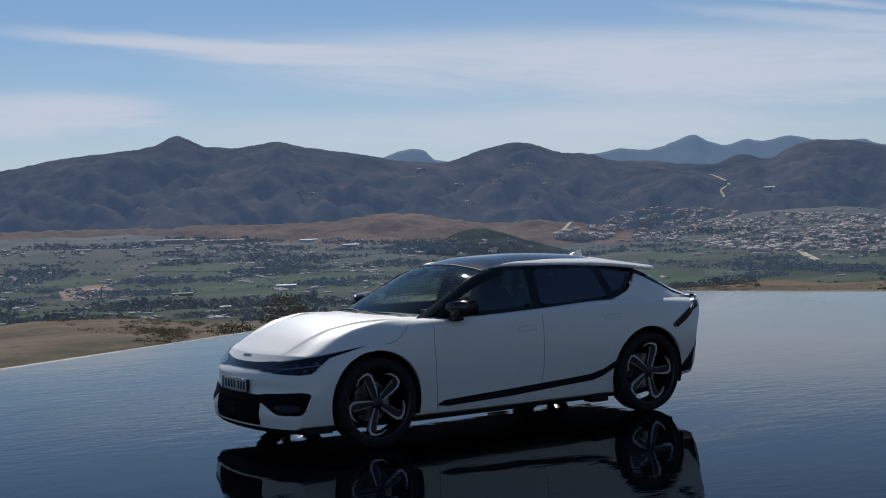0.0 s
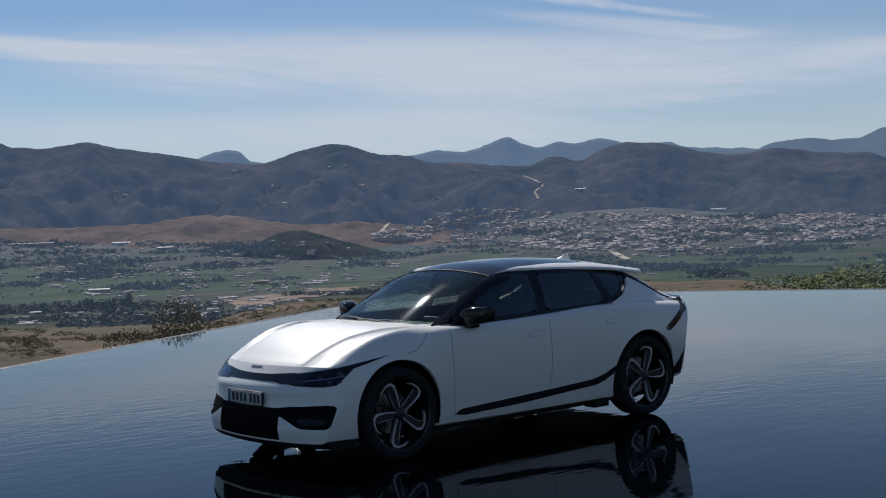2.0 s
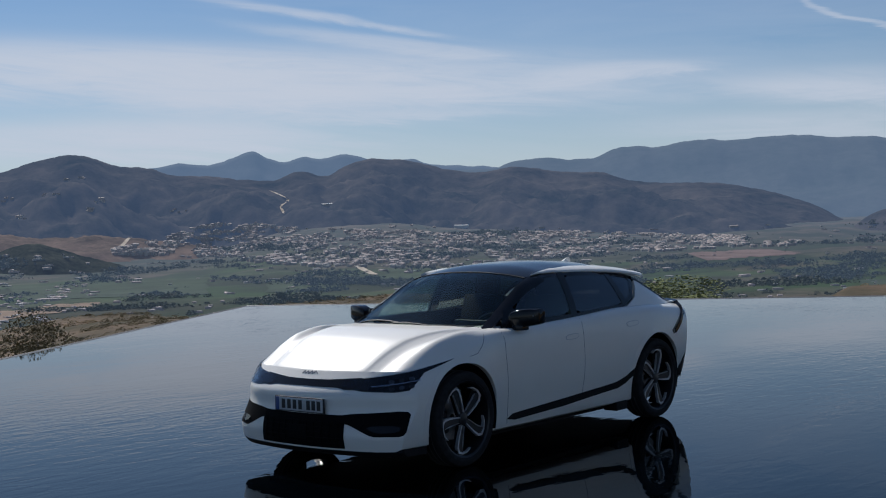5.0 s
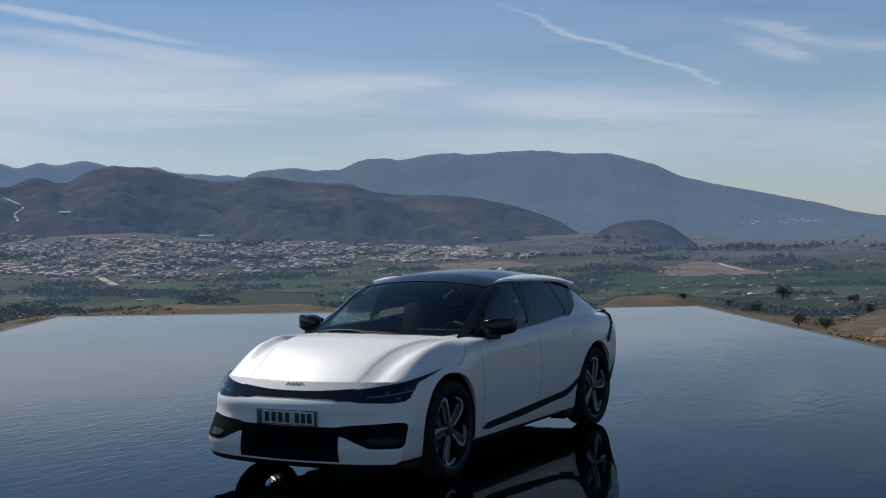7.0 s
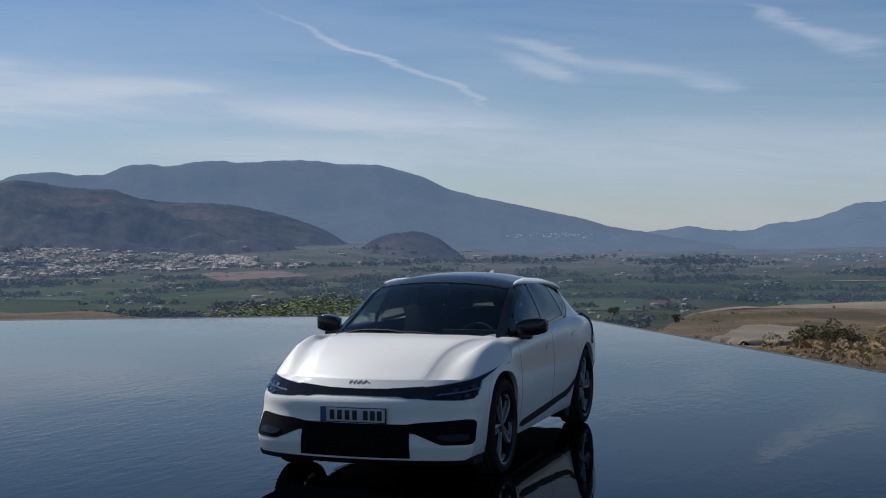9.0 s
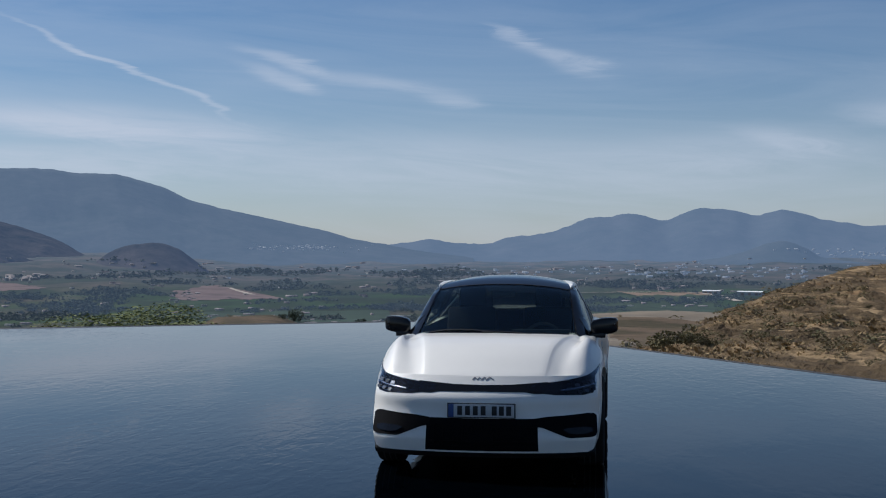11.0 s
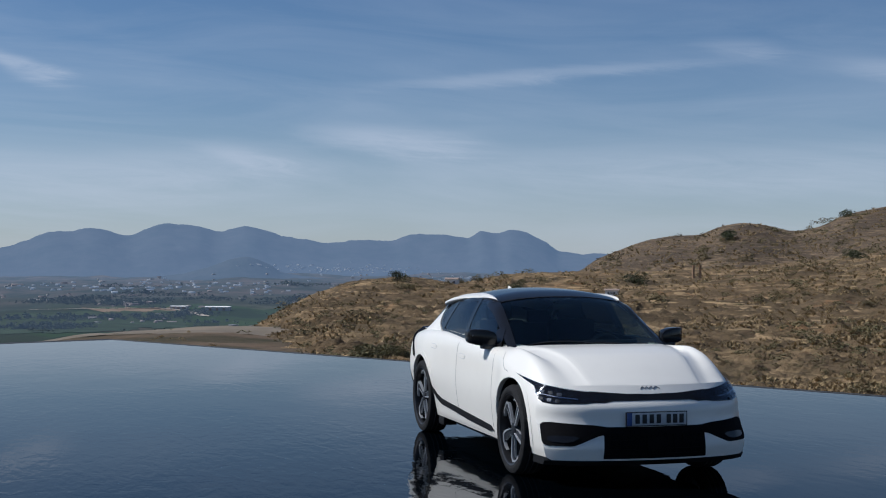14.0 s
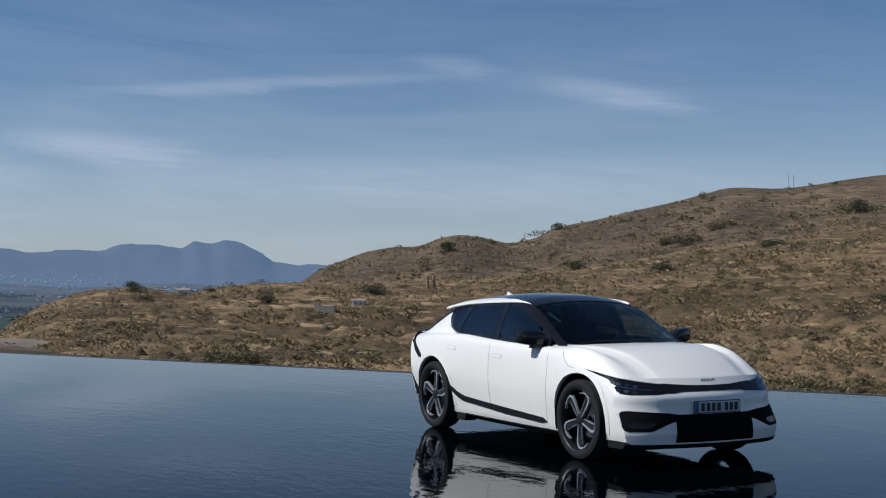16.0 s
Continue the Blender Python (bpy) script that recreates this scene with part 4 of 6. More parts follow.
def roof_rail(s):
    """A slim rail over the windows that widens and runs into the tail roof."""
    rings = []
    for x in np.linspace(0.12, -1.90, 56):
        yo, yi, zl = float(RAIL_OUT(x)), float(RAIL_IN(x)), float(RAIL_LOW(x))
        grow = min(1.0, (0.12 - x) / 0.30)
        back = min(1.0, max(0.0, (-0.95 - x) / 0.3))
        hit = CABIN.ray_cast(Vector((x, yi, 3)), Vector((0, 0, -1)))[0]
        zi = (hit.z + 0.004 + 0.006 * grow) * (1 - back) + tail_height(x, yi) * back
        zt = zl + 0.010 + 0.030 * grow
        ym = (yi + yo) / 2
        zm = max((zi + zt) / 2 + 0.006 * grow, zt * 0.5 + zi * 0.5)
        ring = [(yi, zi), (ym, zm), (yo - 0.022 * grow - 0.004, zt), (yo - 0.006, zl + 0.006 + 0.022 * grow), (yo, zl + 0.004 + 0.006 * grow), (yo - 0.010, zl), (yi - 0.002, zi - 0.03)]
        rings.append([(x, y * s, z) for y, z in ring])
    return loft(rings)


def tail_roof():
    rings = []
    ys = np.linspace(-0.455, 0.455, 13)
    for x in np.linspace(-1.14, -1.93, 20):
        top = [(x, y, tail_height(x, y) + 0.001) for y in ys]
        rings.append(top + [(x, y, z - 0.028) for x, y, z in reversed(top)])
    return loft(rings)


def build_roof_and_glass():
    screen = mirrored([(1.125, 0), (1.10, 0.30), (1.03, 0.55), (0.945, 0.685), (0.60, 0.640), (0.25, 0.603), (0.17, 0.585), (0.205, 0.30), (0.21, 0)])
    ob = part("windscreen", patch(screen, "above", CABIN, 0.002, 0.006, 0.06), SCREEN, car, "raked tinted windscreen glass")
    ob.visible_shadow = False
    both("windscreen_pillar", [(1.03, 0.71), (0.95, 0.765), (0.60, 0.728), (0.25, 0.690), (0.0, 0.672), (-0.02, 0.62), (0.10, 0.590), (0.25, 0.608), (0.60, 0.645), (0.93, 0.690)], "above", CABIN, GLOSS_BLACK, lift=0.006, thick=0.03)
    roof = mirrored([(0.20, 0), (0.195, 0.30), (0.16, 0.585), (0.0, 0.618), (-0.3, 0.585), (-0.7, 0.545), (-1.0, 0.50), (-1.12, 0.43), (-1.16, 0.25), (-1.17, 0)])
    part("roof_panel", patch(roof, "above", CABIN, 0.004, 0.02, 0.06), GLOSS_BLACK, car, "gloss black roof panel")
    part("roof_front_edge", patch(mirrored([(0.222, 0), (0.217, 0.3), (0.18, 0.585), (0.168, 0.585), (0.203, 0.3), (0.208, 0)]), "above", CABIN, 0.006, 0.012, 0.05), MATT_BLACK, car)
    for side in (1, -1):
        part("roof_rail", roof_rail(side), PAINT, car, "slim white roof side rail")
    part("tail_roof", tail_roof(), PAINT, car, "white rear roof and spoiler lip")
    part("spoiler_shadow_trim", patch(mirrored([(-1.50, 0), (-1.50, 0.5), (-1.52, 0.60), (-1.80, 0.57), (-1.83, 0)]), "above", CABIN, 0.0, 0.02, 0.07), MATT_BLACK, car)
    cowl = mirrored([(1.140, 0), (1.115, 0.30), (1.045, 0.56), (0.965, 0.69), (0.935, 0.67), (1.005, 0.54), (1.075, 0.29), (1.10, 0)])
    part("cowl", patch(cowl, "above", CABIN, 0.005, 0.05, 0.05), MATT_BLACK, car, "black cowl at the foot of the windscreen")
    ob = part("rear_window", patch(mirrored([(-1.82, 0), (-1.80, 0.5), (-1.84, 0.56), (-2.14, 0.58), (-2.17, 0)]), "above", CABIN, 0.002, 0.006, 0.05), REAR_GLASS, car, "dark rear window")
    both("rear_pillar", [(-1.50, 0.63), (-1.80, 0.66), (-2.10, 0.72), (-2.18, 0.66), (-2.18, 0.56), (-1.82, 0.53), (-1.55, 0.56)], "above", CABIN, GLOSS_BLACK, lift=0.007, thick=0.03)
    for s in (1, -1):
        rings = []
        for x in np.linspace(-1.50, -2.19, 20):
            y = 0.612 + 0.085 * ((-1.50 - x) / 0.70) ** 1.3
            z = CABIN.ray_cast(Vector((x, y, 3)), Vector((0, 0, -1)))[0].z
            rings.append([(x, s * (y + dy), z + dz) for dy, dz in ((-0.030, 0.016), (0.014, 0.012), (0.026, -0.012), (-0.030, -0.02))])
        part("tailgate_edge", loft(rings), GLOSS_BLACK, car, "gloss black edge of the rear window")
    # side windows
    front = rounded([(0.66, 1.045), (-0.195, 1.058), (-0.235, 1.388), (0.08, 1.388), (0.22, 1.335), (0.45, 1.20)], 1, 0.12)
    back = rounded([(-0.285, 1.058), (-0.98, 1.082), (-1.09, 1.10), (-1.02, 1.365), (-0.32, 1.388)], 1, 0.10)
    quarter = rounded([(-1.15, 1.115), (-1.31, 1.165), (-1.42, 1.262), (-1.40, 1.318), (-1.08, 1.355)], 1, 0.12)
    for name, poly in (("front_door_window", front), ("rear_door_window", back), ("quarter_window", quarter)):
        for ob in both(name, poly, "side", CABIN, FRONT_GLASS if name == "front_door_window" else SIDE_GLASS, "dark tinted side window", lift=0.002, thick=0.005, step=0.06):
            ob.visible_shadow = False
    both("door_pillar", [(-0.19, 1.03), (-0.29, 1.03), (-0.325, 1.41), (-0.23, 1.41)], "side", CABIN, GLOSS_BLACK, lift=0.005, thick=0.03)
    both("quarter_pillar", [(-1.08, 1.06), (-1.17, 1.08), (-1.09, 1.38), (-1.01, 1.39)], "side", CABIN, GLOSS_BLACK, lift=0.005, thick=0.03)
    both("window_top_trim", [(0.12, 1.382), (-0.30, 1.382), (-1.02, 1.356), (-1.42, 1.30), (-1.55, 1.29), (-1.50, 1.335), (-1.0, 1.40), (-0.3, 1.42), (0.02, 1.42)], "side", CABIN, GLOSS_BLACK, lift=0.004, thick=0.02)
    both("waist_trim", [(0.76, 1.00), (-0.30, 1.018), (-1.05, 1.05), (-1.30, 1.12), (-1.47, 1.27), (-1.43, 1.285), (-1.29, 1.16), (-1.05, 1.082), (-0.30, 1.056), (0.68, 1.046)], "side", CABIN, GLOSS_BLACK, lift=0.004, thick=0.02)
    both("quarter_corner", [(-1.395, 1.322), (-1.425, 1.262), (-1.45, 1.262), (-1.51, 1.296), (-1.57, 1.312), (-1.45, 1.345), (-1.05, 1.388), (-1.08, 1.358)], "side", CABIN, GLOSS_BLACK, lift=0.006, thick=0.02)
    both("mirror_triangle", [(0.80, 1.01), (0.58, 1.02), (0.54, 1.15), (0.62, 1.17)], "side", CABIN, GLOSS_BLACK, lift=0.008, thick=0.03)
    both("quarter_panel", [(-0.95, 0.99), (-1.10, 1.045), (-1.34, 1.125), (-1.455, 1.205), (-1.545, 1.292), (-1.60, 1.280), (-1.75, 1.215), (-1.95, 1.125), (-2.16, 1.05), (-2.18, 0.96), (-1.5, 0.95)], "side", CABIN, PAINT, "white rear quarter panel", lift=0.008, thick=0.03)
    fin = bmesh.new()
    vs = [fin.verts.new(p) for p in ((-1.22, -0.022, 1.452), (-1.22, 0.022, 1.452), (-1.40, 0.026, 1.425), (-1.40, -0.026, 1.425), (-1.395, 0, 1.512), (-1.36, 0, 1.508))]
    for f in ((0, 1, 5), (1, 2, 4, 5), (2, 3, 4), (3, 0, 5, 4), (0, 3, 2, 1)):
        fin.faces.new([vs[i] for i in f])
    part("antenna_fin", fin, PAINT, car, "white shark-fin antenna", smooth=False)


build_roof_and_glass()


def build_trim():
    # nose
    lamp = [(-0.345, 0.842), (-0.50, 0.812), (-0.66, 0.782), (-0.90, 0.748), (-1.13, 0.722), (-1.20, 0.700), (-1.20, 0.668), (-1.05, 0.645), (-0.80, 0.638), (-0.70, 0.648), (-0.645, 0.70), (-0.585, 0.765), (-0.48, 0.798)]
    for s in (1, -1):
        base = part("headlamp", patch(lamp, "corner", SHELL, 0.004, 0.02, 0.03, s), GLOSS_BLACK, car, "slim black headlamp")
        for k in range(3):
            h = -0.66 - 0.075 * k
            for z in (0.742 - 0.010 * k, 0.688 - 0.008 * k):
                m = part("lamp_module", patch(rounded([(h, z), (h - 0.042, z - 0.003), (h - 0.040, z - 0.026), (h - 0.004, z - 0.024)], 1), "corner", SHELL, 0.009, 0.008, 0.02, s), LED if (k + (z > 0.7)) % 2 else RIM_DARK, base)
        part("light_strip", patch(strip([(-0.62, 0.716), (-0.78, 0.694), (-0.98, 0.676)], 0.007), "corner", SHELL, 0.009, 0.006, 0.03, s), CHROME, base)
        lens = part("lens", patch(rounded(lamp, 1, 0.1), "corner", SHELL, 0.016, 0.003, 0.03, s), LAMP_GLASS, base)
        lens.visible_shadow = False
    band = [(0.0, 0.716), (0.22, 0.719), (0.50, 0.738), (0.50, 0.655), (0.40, 0.653), (0.33, 0.666), (0.0, 0.670)]
    band = band + [(-a, b) for a, b in reversed(band) if a > 1e-6]
    part("upper_grille", patch(band, "front", SHELL, 0.004, 0.02, 0.04), GLOSS_BLACK, car, "thin gloss black grille band")
    intake = part("lower_intake", patch([(-0.425, 0.470), (0.425, 0.470), (0.435, 0.225), (-0.435, 0.225)], "front", SHELL, 0.004, 0.02, 0.05), INTAKE, car, "black lower intake with mesh")
    for i in range(5):
        z = 0.415 - 0.038 * i
        part("slat", patch([(-0.40, z), (0.40, z), (0.40, z - 0.010), (-0.40, z - 0.010)], "front", SHELL, 0.014, 0.012, 0.08), INTAKE, intake)
    for i in range(11):
        y = -0.375 + 0.075 * i
        part("mesh_bar", patch([(y - 0.005, 0.42), (y + 0.005, 0.42), (y + 0.005, 0.24), (y - 0.005, 0.24)], "front", SHELL, 0.012, 0.010, 0.06), INTAKE, intake)
    part("sensor_cover", patch([(-0.085, 0.380), (0.085, 0.380), (0.090, 0.285), (-0.090, 0.285)], "front", SHELL, 0.016, 0.015, 0.04), INTAKE, intake, "smooth black sensor cover")
    fog = [(0.40, 0.470), (0.50, 0.484), (0.80, 0.500), (0.848, 0.494), (0.868, 0.476), (0.876, 0.355), (0.866, 0.332), (0.84, 0.322), (0.68, 0.322), (0.65, 0.327), (0.47, 0.400), (0.40, 0.412)]
    for ob, s in zip(both("bumper_vent", fog, "front", SHELL, INTAKE, "black bumper corner vent", lift=0.006, thick=0.02), (1, -1)):
        part("vent_blade", patch(rounded([(0.60, 0.395), (0.83, 0.400), (0.84, 0.350), (0.68, 0.345)], 1), "front", SHELL, 0.011, 0.01, 0.04, s), GLOSS_BLACK, ob)
    rings = []
    for y in np.linspace(-0.86, 0.86, 29):
        x = front_face(y, 0.24) - 0.012
        rings.append([(x - 0.004, y, 0.226), (x + 0.004, y, 0.205), (x - 0.030, y, 0.168), (x - 0.26, y, 0.160), (x - 0.26, y, 0.215)])
    part("front_lip", loft(rings), MATT_BLACK, car, "black lower bumper lip")
    # badge as plain strokes
    part("badge", patch(strip([(-0.082, 0.752), (-0.062, 0.772), (-0.046, 0.753), (-0.026, 0.772), (-0.014, 0.753), (0.014, 0.772), (0.024, 0.753), (0.052, 0.772), (0.082, 0.754)], 0.006), "front", SHELL, 0.004, 0.006, 0.03), BADGE, car, "plain zigzag metal bonnet badge")
    # number plate with plain bars
    plate = part("number_plate", box(bmesh.new(), (2.318, -0.262, 0.474), (2.330, 0.262, 0.588), 0.004), PLATE_INK, car, "white number plate with blue band and dark bars")
    part("plate_field", box(bmesh.new(), (2.328, -0.252, 0.482), (2.333, 0.252, 0.580), 0.001), PLATE_WHITE, plate)
    part("plate_band", box(bmesh.new(), (2.330, -0.252, 0.482), (2.3345, -0.212, 0.580), 0.001), PLATE_BLUE, plate)
    for k, y in enumerate((-0.165, -0.105, -0.045, 0.015, 0.10, 0.155, 0.210)):
        bar = bmesh.new()
        box(bar, (2.332, y - 0.019, 0.496), (2.3352, y + 0.019, 0.567), 0.001)
        part("character_bar", bar, PLATE_INK, plate)
    part("plate_holder", box(bmesh.new(), (2.20, -0.24, 0.485), (2.319, 0.24, 0.578), 0.005), MATT_BLACK, plate)
    # flanks
    both("sill_stripe", [(0.86, 0.285), (0.79, 0.322), (0.07, 0.356), (-0.57, 0.390), (-0.77, 0.405), (-0.92, 0.442), (-1.045, 0.505), (-1.052, 0.448), (-0.92, 0.380), (-0.80, 0.346), (-0.57, 0.332), (0.07, 0.290), (0.75, 0.268)], "side", SHELL, MATT_BLACK, "black sill moulding", lift=0.006, thick=0.02, step=0.05)
    for path in ([(0.87, 0.985), (0.885, 0.80), (0.88, 0.55), (0.855, 0.25)], [(-0.262, 1.012), (-0.255, 0.75), (-0.245, 0.50), (-0.225, 0.36)], [(1.10, 0.985), (1.19, 0.917), (1.28, 0.856), (1.40, 0.838), (1.54, 0.836)]):
        both("panel_gap", strip(path, 0.0045), "side", SHELL, GAP, lift=0.0012, thick=0.006, step=0.03)
    for x, z in ((-0.085, 0.878), (-1.045, 0.918)):
        for ob, s in zip(both("handle_recess", rounded([(x - 0.10, z - 0.026), (x + 0.095, z - 0.036), (x + 0.10, z + 0.012), (x - 0.095, z + 0.022)], 1), "side", SHELL, GAP_PALE, lift=0.0012, thick=0.004, step=0.03), (1, -1)):
            part("door_handle", patch(rounded([(x - 0.092, z - 0.021), (x + 0.087, z - 0.031), (x + 0.092, z + 0.007), (x - 0.087, z + 0.017)], 1), "side", SHELL, 0.005, 0.006, 0.03, s), PAINT, ob, "flush white door handle")
    for x in (1.45, -1.45):
        arc = [(x + 0.446 * math.cos(a), 0.378 + 0.446 * math.sin(a)) for a in np.linspace(-0.22, math.pi + 0.22, 40)]
        both("arch_lip", strip(arc, 0.05), "side", SHELL, PAINT, lift=0.004, thick=0.02, step=0.03)
        for s in (1, -1):
            liner = lathe([(-0.30, 0.10), (-0.30, 0.417), (0.02, 0.417)], 40)
            bmesh.ops.translate(liner, verts=liner.verts, vec=(x, 0.88, 0.378))
            if s < 0:
                bmesh.ops.scale(liner, verts=liner.verts, vec=(1, -1, 1))
            # keep the liner above the ground
            bmesh.ops.bisect_plane(liner, geom=liner.verts[:] + liner.edges[:] + liner.faces[:], plane_co=(0, 0, 0.24), plane_no=(0, 0, -1), clear_outer=True)
            part("wheel_well", liner, MATT_BLACK, car)
    # tail
    lip_rings = []
    half = hermite_path([(-2.372, 0.0, 1.048), (-2.345, 0.38, 1.049), (-2.275, 0.60, 1.050), (-2.205, 0.715, 1.040), (-2.145, 0.800, 1.015), (-2.075, 0.858, 0.945), (-1.945, 0.905, 0.855), (-1.80, 0.935, 0.785)], 5)
    line = [Vector((p.x, -p.y, p.z)) for p in reversed(half[1:])] + half
    for p in line:
        k = min(1.0, max(0.0, (abs(p.y) - 0.68) / 0.10))
        hit = SHELL.find_nearest(p)[0]
        c = p.lerp(hit, k)
        flat = (Vector((0.05, 0, -0.006)), Vector((-0.012, 0, 0.006)), Vector((-0.012, 0, -0.030)), Vector((0.05, 0, -0.040)))
        out = math.copysign(1, p.y)
        upright = (Vector((0.014, -out * 0.020, 0.018)), Vector((0.0, out * 0.010, 0.022)), Vector((-0.010, out * 0.010, -0.022)), Vector((0.012, -out * 0.020, -0.020)))
        lip_rings.append([c + flat[i].lerp(upright[i], k) for i in range(4)])
    part("tail_lip", loft(lip_rings), GLOSS_BLACK, car, "gloss black tail lip sweeping down to the flanks")
    part("tail_lamp", patch([(-0.80, 0.86), (0.80, 0.86), (0.78, 0.93), (-0.78, 0.93)], "rear", SHELL, 0.005, 0.02, 0.06), RED_LENS, car, "red tail lamp bar")
    part("tail_trim", patch([(-0.80, 0.925), (0.80, 0.925), (0.76, 0.99), (-0.76, 0.99)], "rear", SHELL, 0.007, 0.02, 0.06), GLOSS_BLACK, car)
    both("tail_edge", strip([(-1.76, 0.775), (-1.86, 0.83), (-2.02, 0.91), (-2.14, 0.955), (-2.24, 0.975)], 0.042), "side", SHELL, GLOSS_BLACK, lift=0.006, thick=0.02, step=0.04)
    part("rear_skirt", patch([(-0.86, 0.33), (0.86, 0.33), (0.88, 0.55), (-0.88, 0.55)], "rear", SHELL, 0.006, 0.03, 0.07), MATT_BLACK, car, "black rear bumper skirt")
    both("rear_corner_skirt", [(-1.79, 0.262), (-1.86, 0.37), (-1.97, 0.46), (-2.06, 0.60), (-2.30, 0.63), (-2.30, 0.30), (-1.95, 0.27)], "side", SHELL, MATT_BLACK, lift=0.006, thick=0.02, step=0.05)
    # under the floor
    floor_pan = bmesh.new()
    box(floor_pan, (-1.95, -0.66, 0.135), (2.05, 0.66, 0.24), 0.02)
    box(floor_pan, (-1.02, -0.74, 0.145), (1.02, 0.74, 0.24), 0.02)
    part("underbody", floor_pan, MATT_BLACK, car, "dark flat underbody")
    for s in (1, -1):
        flap = bmesh.new()
        box(flap, (-0.99, s * 0.80 - 0.07, 0.135), (-0.80, s * 0.80 + 0.07, 0.215), 0.012)
        part("air_deflector", flap, MATT_BLACK, car)
        flap = bmesh.new()
        box(flap, (1.84, s * 0.70 - 0.14, 0.165), (1.88, s * 0.70 + 0.14, 0.215), 0.01)
        part("air_deflector", flap, MATT_BLACK, car)
    # wipers at the foot of the windscreen
    for pts in ([(1.10, 0.45), (1.075, 0.0), (1.085, -0.12)], [(1.08, -0.05), (1.0, -0.45), (0.98, -0.58)]):
        part("wiper", patch(strip(pts, 0.012), "above", CABIN, 0.010, 0.008, 0.05), MATT_BLACK, car)


build_trim()


def build_mirror(s):
    ob = new("door_mirror")
    ob.parent = car
    tagged(ob, "gloss black door mirror")
    shell = bmesh.new()
    keys = [(0.0, 0.030, 0.035, 0.68), (0.025, 0.062, 0.062, 0.65), (0.10, 0.075, 0.074, 0.62), (0.18, 0.072, 0.070, 0.59), (0.225, 0.062, 0.060, 0.575), (0.24, 0.040, 0.040, 0.565)]
    rings = []
    for d, hx, hz, cx in keys:
        ring = []
        for i in range(18):
            a = 2 * math.pi * i / 18
            ca, sa = math.cos(a), math.sin(a)
            ring.append(shell.verts.new((cx + hx * math.copysign(abs(ca) ** 0.32, ca), s * (0.80 + d), 1.075 + 0.02 * d / 0.23 + hz * math.copysign(abs(sa) ** 0.30, sa))))
        rings.append(ring)
    for a, b in zip(rings, rings[1:]):
        for i in range(18):
            shell.faces.new([a[i], a[(i + 1) % 18], b[(i + 1) % 18], b[i]])
    shell.faces.new(rings[0])
    shell.faces.new(rings[-1])
    part("housing", shell, GLOSS_BLACK, ob)
    blink = bmesh.new()
    box(blink, (0.634, s * 0.985 - 0.028, 1.098), (0.650, s * 0.985 + 0.028, 1.112), 0.004)
    part("indicator", blink, LED, ob, "small clear indicator lens")
    stalk = bmesh.new()
    box(stalk, (0.60, s * 0.86 - 0.07, 0.985), (0.70, s * 0.86 + 0.07, 1.03), 0.012)
    part("stalk", stalk, GLOSS_BLACK, ob)
    pane = bmesh.new()
    box(pane, (0.525, s * 0.915 - 0.075, 1.035), (0.535, s * 0.915 + 0.075, 1.125), 0.003)
    part("mirror_glass", pane, CHROME, ob)


build_mirror(1)
build_mirror(-1)


